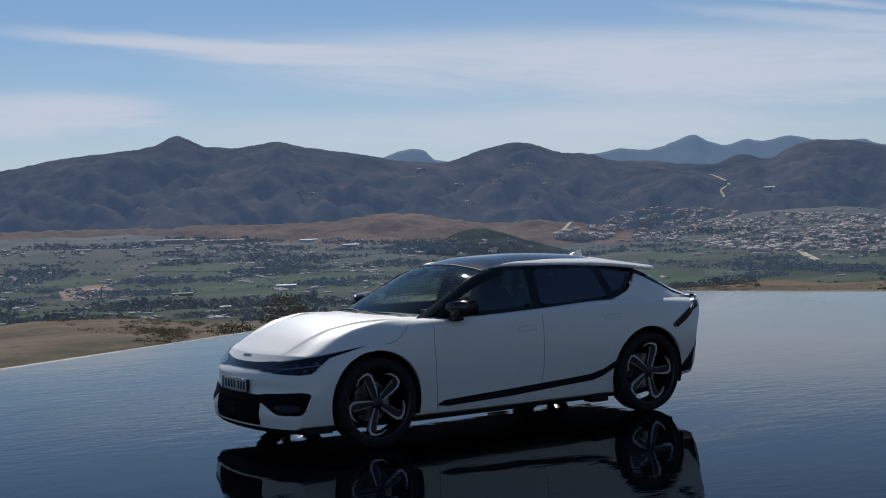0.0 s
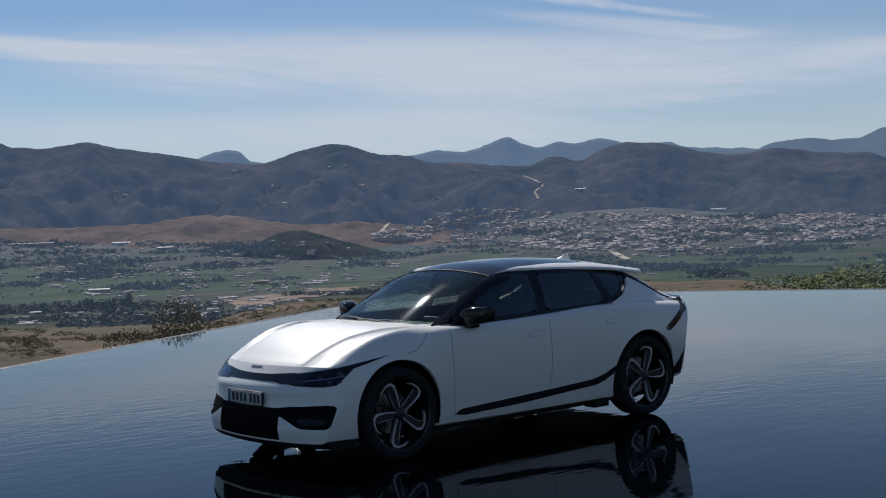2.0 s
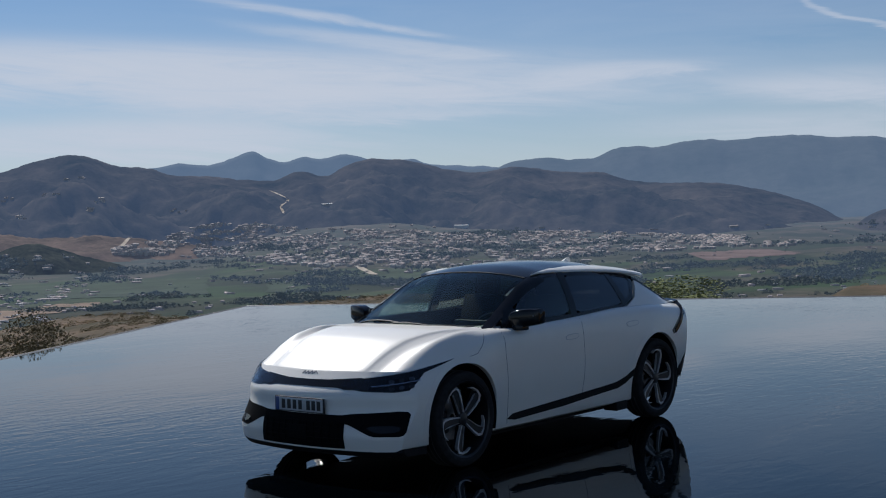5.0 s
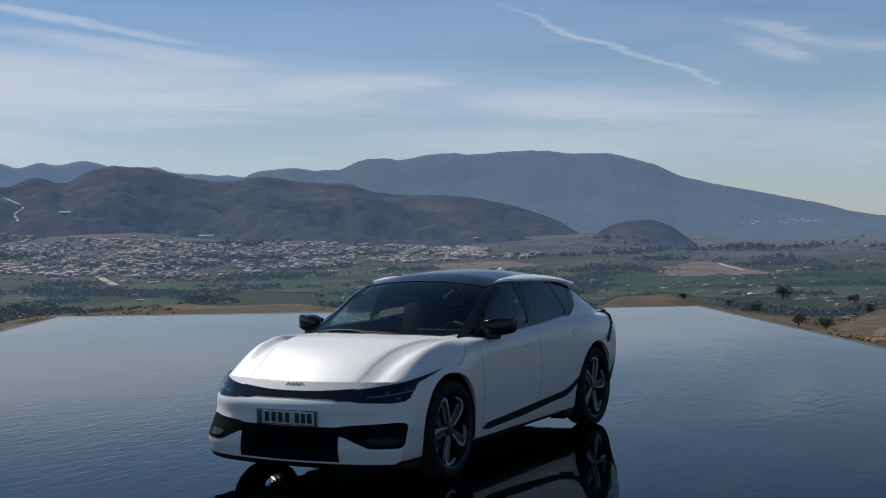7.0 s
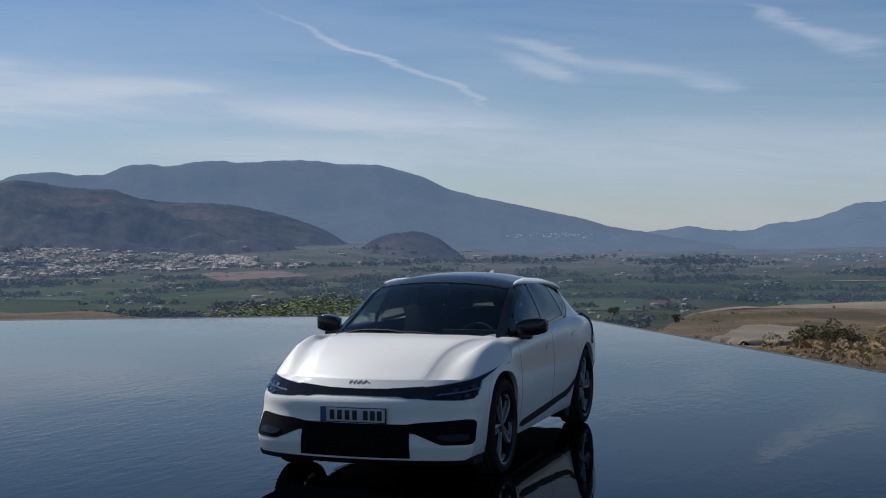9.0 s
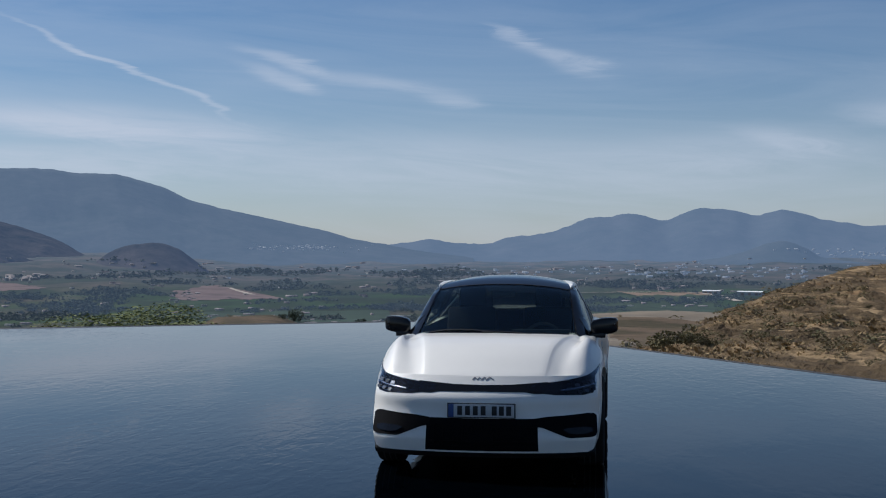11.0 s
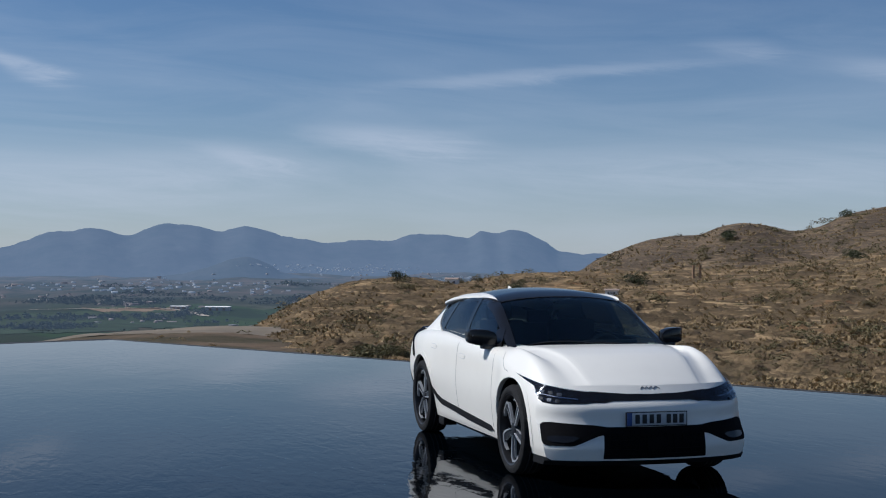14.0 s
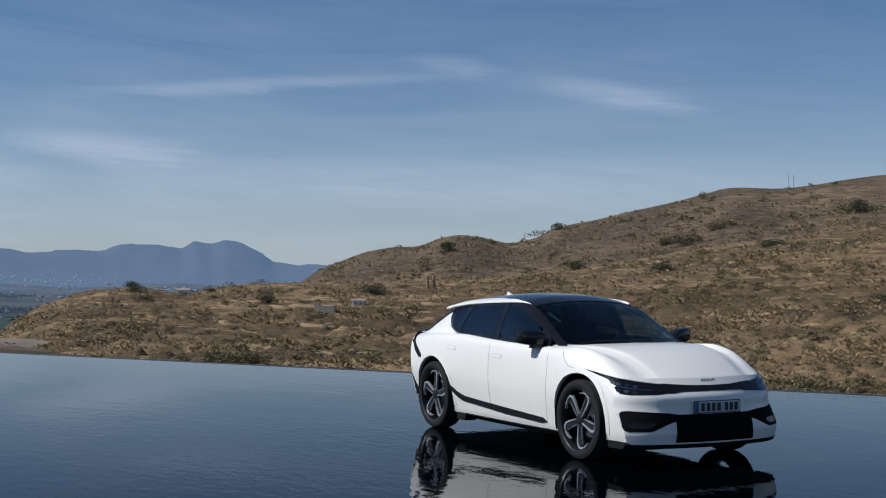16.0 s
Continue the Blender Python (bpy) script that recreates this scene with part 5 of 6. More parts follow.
def build_wheel():
    """One wheel about the origin, its outer face to +y."""
    ob = new("wheel")
    tagged(ob, "five-spoke dark alloy wheel with machined edges")
    tyre = lathe([(-0.095, 0.284), (-0.110, 0.298), (-0.116, 0.330), (-0.102, 0.358), (-0.075, 0.370), (0.075, 0.370), (0.102, 0.358), (0.116, 0.330), (0.110, 0.298), (0.095, 0.284)], 56, closed=True)
    t = part("tyre", tyre, RUBBER, ob)
    for d in (-0.045, 0.0, 0.045):
        part("tread_groove", lathe([(d - 0.005, 0.3695), (d - 0.005, 0.3708), (d + 0.005, 0.3708), (d + 0.005, 0.3695)], 48, closed=True), SEAM, t)
    part("rim", lathe([(0.104, 0.300), (0.110, 0.294), (0.103, 0.282), (0.06, 0.273), (-0.06, 0.266), (-0.095, 0.284), (-0.09, 0.290), (0.06, 0.284)], 56, closed=True), RIM_DARK, ob, "dark alloy rim")
    part("brake_disc", lathe([(-0.035, 0.03), (-0.035, 0.168), (-0.055, 0.168), (-0.055, 0.03)], 40, closed=True), STEEL, ob)
    part("backing", lathe([(-0.075, 0.0), (-0.075, 0.225), (-0.085, 0.225), (-0.085, 0.0)], 32), MATT_BLACK, ob)
    cal = bmesh.new()
    box(cal, (0.085, -0.065, -0.09), (0.170, 0.0, 0.09), 0.02)
    part("brake_caliper", cal, RIM_DARK, ob)
    part("hub_cap", lathe([(0.05, 0.062), (0.078, 0.050), (0.084, 0.034), (0.085, 0.0)], 28), RIM_DARK, ob)

    def flat(a, r):
        return Vector((-1.09 * r * math.cos(a), 0, 1.09 * r * math.sin(a)))

    def blade(line, width, y0, y1, tilt=0.0):
        bm = bmesh.new()
        pts = [flat(radians(a), r) for a, r in line]
        rings = []
        for i, p in enumerate(pts):
            d = (pts[min(i + 1, len(pts) - 1)] - pts[max(i - 1, 0)]).normalized()
            n = Vector((d.z, 0, -d.x)) * width[i] / 2
            dip = tilt * (i / (len(pts) - 1)) ** 2
            rings.append([bm.verts.new(p + n * k + Vector((0, y - dip, 0))) for k, y in ((1, y0), (0.75, y1), (-0.75, y1), (-1, y0))])
        for a, b in zip(rings, rings[1:]):
            for i in range(4):
                bm.faces.new([a[i], a[(i + 1) % 4], b[(i + 1) % 4], b[i]])
        bm.faces.new(rings[0])
        bm.faces.new(rings[-1][::-1])
        return bm
    for k in range(5):
        b = 72 * k + 20
        part("spoke", blade([(b + 14, 0.035), (b + 12, 0.10), (b + 12, 0.18), (b + 14, 0.258)], (0.05, 0.056, 0.066, 0.11), 0.03, 0.072, -0.012), RIM_DARK, ob)
        part("spoke_edge", blade([(b - 8, 0.048), (b - 2, 0.10), (b + 1, 0.160), (b + 4, 0.212), (b + 10, 0.238), (b + 20, 0.243), (b + 32, 0.238), (b + 43, 0.222)], (0.010, 0.013, 0.018, 0.026, 0.026, 0.020, 0.013, 0.006), 0.062, 0.086), RIM, ob, "machined silver spoke edge")
        part("spoke_rim", blade([(b + 36, 0.055), (b + 27, 0.10), (b + 22, 0.16), (b + 21, 0.215)], (0.003, 0.004, 0.005, 0.004), 0.062, 0.078), RIM, ob, "machined silver spoke edge")
    return ob


wheel = build_wheel()
wheel.parent = car
wheel.matrix_basis = pose(1.45, 0.815, 0.368, 0, 8)
copy_thing(wheel, pose(-1.45, 0.822, 0.368, 0, 40))
copy_thing(wheel, pose(1.45, -0.815, 0.368, 0, 25, 180))
copy_thing(wheel, pose(-1.45, -0.822, 0.368, 0, -20, 180))


def build_interior():
    tub = bmesh.new()
    for lo, hi in (((-1.94, -0.695, 0.425), (0.775, 0.695, 0.44)), ((-1.94, 0.685, 0.44), (0.775, 0.698, 1.06)), ((-1.94, -0.698, 0.44), (0.775, -0.685, 1.06)), ((0.765, -0.69, 0.44), (0.778, 0.69, 1.02)), ((-1.945, -0.69, 0.44), (-1.93, 0.69, 1.06))):
        box(tub, lo, hi)
    part("cabin_lining", tub, INTERIOR, car, "dark cabin lining", smooth=False)
    dash = bmesh.new()
    box(dash, (0.55, -0.685, 0.70), (1.03, 0.685, 1.005), 0.04)
    box(dash, (0.50, 0.10, 0.93), (0.54, 0.62, 1.045), 0.01)
    part("dashboard", dash, DASH, car, "dark dashboard with curved screen")
    shelf = bmesh.new()
    box(shelf, (-1.96, -0.64, 0.98), (-1.52, 0.64, 1.115), 0.02)
    part("parcel_shelf", shelf, INTERIOR, car, "dark parcel shelf behind the rear seats")
    # pale bar that stands in for a reflection over the instruments
    glare_bar = bmesh.new()
    box(glare_bar, (0.72, -0.04, 1.000), (0.80, 0.42, 1.016), 0.006)
    part("instrument_reflection", glare_bar, PLATE_WHITE, car, "pale strip painted as a reflection along the instrument cover")
    for y in (0.37, -0.37):
        seat = new("seat")
        seat.parent = car
        tagged(seat, "dark front seat")
        c = bmesh.new()
        box(c, (-0.35, y - 0.25, 0.50), (0.18, y + 0.25, 0.66), 0.05)
        part("cushion", c, INTERIOR, seat)
        b = bmesh.new()
        box(b, (-0.09, -0.24, 0.0), (0.06, 0.24, 0.60), 0.05)
        bmesh.ops.transform(b, matrix=pose(-0.36, y, 0.62, 0, -18, 0), verts=b.verts)
        part("seat_back", b, INTERIOR, seat)
        h = bmesh.new()
        box(h, (-0.05, -0.13, 0.0), (0.05, 0.13, 0.20), 0.04)
        bmesh.ops.transform(h, matrix=pose(-0.56, y, 1.19, 0, -12, 0), verts=h.verts)
        part("headrest", h, INTERIOR, seat)
    bench = new("rear_bench")
    bench.parent = car
    c = bmesh.new()
    box(c, (-1.35, -0.62, 0.52), (-0.88, 0.62, 0.66), 0.05)
    part("cushion", c, INTERIOR, bench)
    b = bmesh.new()
    box(b, (-0.10, -0.62, 0.0), (0.05, 0.62, 0.50), 0.05)
    bmesh.ops.transform(b, matrix=pose(-1.38, 0, 0.62, 0, -20, 0), verts=b.verts)
    part("seat_back", b, INTERIOR, bench)
    for y in (-0.38, 0.38):
        h = bmesh.new()
        box(h, (-0.045, y - 0.12, 0.0), (0.045, y + 0.12, 0.14), 0.03)
        bmesh.ops.transform(h, matrix=pose(-1.55, 0, 1.11), verts=h.verts)
        part("headrest", h, INTERIOR, bench)
    ring = lathe([(0.014 * math.cos(a), 0.172 + 0.014 * math.sin(a)) for a in np.linspace(0, 2 * math.pi, 9)[:-1]], 32, closed=True)
    bmesh.ops.transform(ring, matrix=pose(0.42, 0.37, 0.93, 0, 0, 90) @ pose(0, 0, 0, -24), verts=ring.verts)
    wheel_ob = part("steering_wheel", ring, DASH, car)
    hub = bmesh.new()
    box(hub, (-0.165, -0.012, -0.022), (0.165, 0.012, 0.022), 0.008)
    bmesh.ops.transform(hub, matrix=pose(0.42, 0.37, 0.93, 0, 0, 90) @ pose(0, 0, 0, -24), verts=hub.verts)
    part("hub_bar", hub, DASH, wheel_ob)
    m = bmesh.new()
    box(m, (0.24, -0.11, 1.315), (0.27, 0.11, 1.375), 0.012)
    part("rear_view_mirror", m, GLOSS_BLACK, car)


build_interior()


# ---- what stands and grows on the land ----
LAND, SLOPE = BVHTree.FromPolygons(LAND_V, LAND_F), BVHTree.FromPolygons(HILL_V, HILL_F)
rng = np.random.default_rng(11)
EYE = Vector((10.4, 5.0, 1.9))
EYE_START = Vector((7.69, 9.65, 1.92))
EYE_MID = Vector((10.37, 5.66, 1.91))
EYE_FRONT = Vector((12.47, 0.4, 1.79))
EYE_END = Vector((11.82, -7.77, 1.69))


def sight(tree, eye, bearing, rise):
    """Where the line of sight from eye meets the land, and how far off."""
    b, e = radians(bearing), radians(rise)
    way = Vector((math.cos(b) * math.cos(e), math.sin(b) * math.cos(e), math.sin(e)))
    return tree.ray_cast(eye, way)[0]


def leafy(n, leaf, lumps=4, squash=0.8, low=0.0):
    """A plant of the size 1 made of n small leaves round some lumps: verts, faces."""
    centres = rng.normal(0, 0.24, (lumps, 3)) * (1, 1, 0.7) + (0, 0, 0.5 * squash)
    vs, fs = [], []
    for i in range(n):
        c = centres[i % lumps]
        d = rng.normal(0, 1, 3)
        d /= np.linalg.norm(d)
        p = c + d * (0.20 + 0.10 * rng.random()) * (1, 1, squash)
        p[2] = max(p[2], low)
        u, w = rng.normal(0, 1, 3), rng.normal(0, 1, 3)
        u = u / np.linalg.norm(u) * leaf
        w = w / np.linalg.norm(w) * leaf * 0.8
        k = len(vs)
        vs += [p - u * 0.5, p + u * 0.5, p + w]
        fs.append((k, k + 1, k + 2))
    return np.array(vs), np.array(fs)


def tuft(n):
    """A grass tuft of the size 1: n bent blades."""
    vs, fs = [], []
    for _ in range(n):
        a, r = rng.random() * 6.28, 0.16 * math.sqrt(rng.random())
        lean, h = 0.15 + 0.5 * rng.random(), 0.55 + 0.45 * rng.random()
        base = np.array([r * math.cos(a), r * math.sin(a), -0.05])
        out = np.array([math.cos(a), math.sin(a), 0])
        side = np.array([-math.sin(a), math.cos(a), 0]) * 0.075
        k = len(vs)
        vs += [base - side, base + side, base + out * lean * 0.4 + side * 0.7 + (0, 0, h * 0.65), base + out * lean + (0, 0, h)]
        fs += [(k, k + 1, k + 2), (k, k + 2, k + 3)]
    return np.array(vs), np.array(fs)


def bulk(name, label, category, mats, templates, spots, mat_index=None):
    """One object of many alike pieces: spots are (x, y, z, width, height, template)."""
    vs, fs, mi, k = [], [], [], 0
    for x, y, z, w, h, i in spots:
        tv, tf = templates[i][:2]
        a = rng.random() * 6.28
        c, s = math.cos(a), math.sin(a)
        p = tv @ np.array([[c, s, 0], [-s, c, 0], [0, 0, 1]]) * (w, w, h) + (x, y, z)
        vs.append(p)
        fs.append(tf + k)
        k += len(tv)
        if len(templates[i]) > 2:
            mi.append(templates[i][2])
    v, f = np.concatenate(vs), np.concatenate(fs)
    me = bpy.data.meshes.new(name)
    me.vertices.add(len(v))
    me.vertices.foreach_set("co", v.ravel())
    me.loops.add(f.size)
    me.loops.foreach_set("vertex_index", f.ravel().astype(np.int32))
    me.polygons.add(len(f))
    me.polygons.foreach_set("loop_start", (np.arange(len(f)) * f.shape[1]).astype(np.int32))
    if mi:
        me.polygons.foreach_set("material_index", np.concatenate(mi).astype(np.int32))
    me.update(calc_edges=True)
    me.validate()
    for m in mats:
        me.materials.append(m)
    return tagged(new(name, me), label, category, kind="stuff")


def cluster(x, y, scale, seed):
    return noise.fractal(Vector((x, y, seed)) * scale, 0.9, 2.0, 3)


def plain_trees():
    temps = [leafy(30, 0.36, 3, 0.8) for _ in range(10)]
    spots, hazy = [], []
    while len(spots) + len(hazy) < 26000:
        a, e = 157 + 102 * rng.random(), -4.7 + 5.0 * rng.random() ** 0.9
        if e > float(FOOT(a)) + 0.05:
            continue
        p = sight(LAND, EYE, a, e)
        if p is None:
            continue
        r = p.xy.length
        if r < 230 or r > 2600:
            continue
        dense = cluster(a * 4, e * 70, 0.055, 5)
        if a > 236 and e < -2.4:
            dense += 0.10
        if dense < 0.08 + 0.18 * rng.random():
            continue
        h = (0.8 + 2.2 * rng.random() ** 3) * (0.5 + r / 1500) * (0.8 + 1.8 * max(0.0, dense - 0.1))
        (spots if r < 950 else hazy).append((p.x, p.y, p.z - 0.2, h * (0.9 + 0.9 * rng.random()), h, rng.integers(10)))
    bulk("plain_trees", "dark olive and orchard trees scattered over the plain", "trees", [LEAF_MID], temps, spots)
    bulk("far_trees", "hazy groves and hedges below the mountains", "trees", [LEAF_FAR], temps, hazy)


plain_trees()


def field(name, label, eye, quad, mat):
    """A field draped over the plain between four bearings and rises, with a ragged edge."""
    n, m = 28, 12
    a, b, c, d = [Vector(q) for q in quad]
    verts = []
    for i in range(n + 1):
        for j in range(m + 1):
            q = a.lerp(b, i / n).lerp(d.lerp(c, i / n), j / m)
            w = 0.05 * noise.fractal(Vector((q.x * 1.7, q.y * 9, 4)), 0.8, 2.0, 3)
            h = sight(LAND, eye, q.x + 4 * w, q.y + w)
            verts.append((0, 0, -90) if h is None or h.xy.length < 240 else (h.x, h.y, h.z + 0.4))
    faces = [f for f in grid_faces(n + 1, m + 1) if min(verts[i][2] for i in f) > -89]
    structure(name, verts, faces, mat, label, "field")


def field_material(name, base, haze_glow):
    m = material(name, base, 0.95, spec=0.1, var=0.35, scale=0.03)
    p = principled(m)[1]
    # haze in front of the field, painted in as faint bluish emission
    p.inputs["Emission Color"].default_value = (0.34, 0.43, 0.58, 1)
    p.inputs["Emission Strength"].default_value = haze_glow
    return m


FIELD_GREEN = field_material("hazed_green_crop", (0.034, 0.050, 0.026), 0.065)
FIELD_TAN = field_material("hazed_stubble_field", (0.20, 0.145, 0.100), 0.045)
FIELD_BROWN = field_material("hazed_ploughed_field", (0.135, 0.092, 0.076), 0.085)
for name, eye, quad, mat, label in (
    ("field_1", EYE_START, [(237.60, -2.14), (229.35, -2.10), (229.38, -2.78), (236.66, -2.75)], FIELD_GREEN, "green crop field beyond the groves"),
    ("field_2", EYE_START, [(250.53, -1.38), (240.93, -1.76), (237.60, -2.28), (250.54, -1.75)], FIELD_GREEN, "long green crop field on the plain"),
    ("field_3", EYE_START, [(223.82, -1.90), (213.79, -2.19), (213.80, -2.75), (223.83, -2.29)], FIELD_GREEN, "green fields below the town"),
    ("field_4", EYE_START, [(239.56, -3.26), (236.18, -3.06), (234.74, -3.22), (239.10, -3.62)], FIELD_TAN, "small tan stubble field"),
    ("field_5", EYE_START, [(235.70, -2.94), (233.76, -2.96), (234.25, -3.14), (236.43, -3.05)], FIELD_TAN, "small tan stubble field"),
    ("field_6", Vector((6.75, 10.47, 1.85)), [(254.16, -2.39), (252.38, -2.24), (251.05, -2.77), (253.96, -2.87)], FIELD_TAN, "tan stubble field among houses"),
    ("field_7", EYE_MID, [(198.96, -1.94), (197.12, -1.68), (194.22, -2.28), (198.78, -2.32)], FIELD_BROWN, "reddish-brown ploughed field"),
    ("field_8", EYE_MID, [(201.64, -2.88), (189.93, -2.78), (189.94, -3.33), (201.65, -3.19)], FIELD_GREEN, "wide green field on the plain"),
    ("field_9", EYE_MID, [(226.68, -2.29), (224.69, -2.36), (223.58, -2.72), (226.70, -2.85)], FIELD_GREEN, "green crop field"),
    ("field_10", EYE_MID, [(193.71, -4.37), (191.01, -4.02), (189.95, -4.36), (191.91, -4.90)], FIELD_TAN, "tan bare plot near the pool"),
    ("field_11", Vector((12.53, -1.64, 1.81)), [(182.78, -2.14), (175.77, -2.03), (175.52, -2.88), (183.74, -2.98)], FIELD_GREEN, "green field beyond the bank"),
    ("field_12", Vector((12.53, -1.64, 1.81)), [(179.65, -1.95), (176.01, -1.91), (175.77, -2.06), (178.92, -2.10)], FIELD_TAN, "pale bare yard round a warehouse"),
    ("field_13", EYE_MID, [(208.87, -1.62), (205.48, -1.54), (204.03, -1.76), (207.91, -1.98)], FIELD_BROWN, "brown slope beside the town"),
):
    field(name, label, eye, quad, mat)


def house_template(roofed, wall):
    """A house of the size 1 with a pitched roof: quads and material numbers."""
    w, d, h, e = 0.5, 0.36, 0.72, 0.04
    v = [(-w, -d, -0.3), (w, -d, -0.3), (w, d, -0.3), (-w, d, -0.3), (-w, -d, h), (w, -d, h), (w, d, h), (-w, d, h)]
    f = [(0, 1, 5, 4), (1, 2, 6, 5), (2, 3, 7, 6), (3, 0, 4, 7)]
    m = [wall] * 4
    top = 1.0 if roofed else h + 0.02
    v += [(-w - e, -d - e, h - 0.02), (w + e, -d - e, h - 0.02), (w + e, d + e, h - 0.02), (-w - e, d + e, h - 0.02), (-w - e, 0, top), (w + e, 0, top)]
    f += [(8, 9, 13, 12), (10, 11, 12, 13), (11, 8, 12, 12), (9, 10, 13, 13)]
    f = [q if len(set(q)) == 4 else (q[0], q[1], q[2], q[2]) for q in f]
    m += ([2] if roofed else [wall]) * 2 + [wall] * 2
    # gables as thin quads
    v += [(-w - e, 0, h - 0.02), (w + e, 0, h - 0.02)]
    f[6], f[7] = (11, 14, 8, 12), (9, 15, 10, 13)
    return np.array(v, float), np.array(f), np.array(m)


HOUSES = [house_template(r, w) for r, w in ((False, 0), (False, 0), (True, 0), (False, 0), (False, 1), (True, 1))]
TOWN_TOP = curve((203, -1.35), (206.7, -1.0), (210.3, -0.8), (213.7, -0.62), (217.5, -0.55), (222, -0.3), (226, -0.05), (227.8, 0.22), (229.5, 0.05), (231, -0.4), (233.5, -0.85))
TOWN_LOW = curve((203, -1.42), (206.7, -1.47), (211.5, -1.6), (214.7, -1.73), (218, -2.0), (222.5, -1.9), (226.5, -1.6), (229.3, -1.2), (233.5, -0.95))


def towns():
    spots = []
    while len(spots) < 5200:
        a = 203.5 + 29.5 * rng.random()
        top, low = float(TOWN_TOP(a)), float(TOWN_LOW(a))
        e = top + (low - top) * rng.random() ** 1.5
        if cluster(a * 4, e * 14, 0.30, 2) < -0.20 + 0.40 * rng.random() + (0.12 if a < 212 else 0.0):
            continue
        p = sight(LAND, EYE, a, e)
        if p is None or p.xy.length < 1000 or p.xy.length > 2600:
            continue
        w = 3.5 + 5.5 * rng.random() ** 1.5
        spots.append((p.x, p.y, p.z, w, 2.2 + 2.2 * rng.random(), rng.integers(6)))
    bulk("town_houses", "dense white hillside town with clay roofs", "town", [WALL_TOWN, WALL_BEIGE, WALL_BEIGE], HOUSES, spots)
    spots = []
    while len(spots) < 1500:
        a, e = (158 + 99 * rng.random(), -4.0 + 4.4 * rng.random()) if rng.random() < 0.6 else (234 + 23 * rng.random(), -4.2 + 3.6 * rng.random())
        if cluster(a * 3, e * 10, 0.30, 9) < 0.0 + 0.2 * rng.random():
            continue
        p = sight(LAND, EYE, a, e)
        if p is None or p.xy.length < 260 or e > float(FOOT(a)) + 0.2:
            continue
        r = p.xy.length
        w = (2.2 + 4.5 * rng.random() ** 2) * (0.45 + r / 1500)
        kind = rng.integers(4) if rng.random() < 0.45 else 4 + rng.integers(2)
        spots.append((p.x, p.y, p.z, w, (0.9 + 0.8 * rng.random()) * (0.5 + r / 1500), kind))
    for a, e in ((238.87, 2.15), (237.46, 1.39), (235.52, 1.56), (234.53, 2.2), (233.6, 1.25), (243.63, 1.35), (230.22, 0.76), (234.1, 0.9), (236.53, 0.63)):
        for _ in range(4):
            p = sight(LAND, EYE_START, a + rng.normal(0, 0.25), e + rng.normal(0, 0.05))
            if p is not None:
                spots.append((p.x, p.y, p.z, 6 + 4 * rng.random(), 3.5, rng.integers(6)))
    far_spots = []
    for eye, a0, e0, n, sa, se in ((EYE_FRONT, 193.5, -0.08, 110, 1.1, 0.07), (EYE_END, 168.5, -0.28, 90, 1.6, 0.10), (EYE_END, 163.7, -0.66, 30, 0.6, 0.06), (EYE_FRONT, 171.5, -0.12, 12, 0.8, 0.03), (EYE_FRONT, 178, -1.05, 130, 5.0, 0.14)):
        for _ in range(n):
            p = sight(LAND, eye, a0 + rng.normal(0, sa), e0 + rng.normal(0, se))
            if p is not None and p.xy.length > 900:
                far_spots.append((p.x, p.y, p.z, 4 + 5 * rng.random(), 1.8 + 1.4 * rng.random(), rng.integers(6)))
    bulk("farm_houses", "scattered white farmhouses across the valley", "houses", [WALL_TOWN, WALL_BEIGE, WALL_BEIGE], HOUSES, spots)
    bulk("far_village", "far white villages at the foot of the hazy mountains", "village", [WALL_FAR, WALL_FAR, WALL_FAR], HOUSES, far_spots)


towns()


def farm_building(a, e, eye, length, wide, high, turn, wall, label):
    p = sight(LAND, eye, a, e)
    if p is None or p.xy.length < 240:
        return
    ob = thing("warehouse", label, "warehouse", "sheds on the plain", (p.x, p.y, p.z), turn)
    b = bmesh.new()
    box(b, (-length / 2, -wide / 2, -3), (length / 2, wide / 2, high * 0.8))
    part("wall", b, wall, ob, smooth=False)
    r = bmesh.new()
    q = [r.verts.new(v) for v in ((-length / 2 - .4, -wide / 2 - .4, high * .8), (length / 2 + .4, -wide / 2 - .4, high * .8), (length / 2 + .4, wide / 2 + .4, high * .8), (-length / 2 - .4, wide / 2 + .4, high * .8), (-length / 2 - .4, 0, high), (length / 2 + .4, 0, high))]
    for f in ((0, 1, 5, 4), (2, 3, 4, 5), (3, 0, 4), (1, 2, 5), (0, 3, 2, 1)):
        r.faces.new([q[i] for i in f])
    part("roof", r, WALL if wall in (WALL, WALL_TOWN) else WALL_BEIGE, ob, smooth=False)
    for k in range(-1, 2):
        d = bmesh.new()
        box(d, (k * length * 0.28 - 1.2, -wide / 2 - 0.12, 0), (k * length * 0.28 + 1.2, -wide / 2 + 0.1, high * 0.55))
        part("door", d, ROOF, ob, smooth=False)


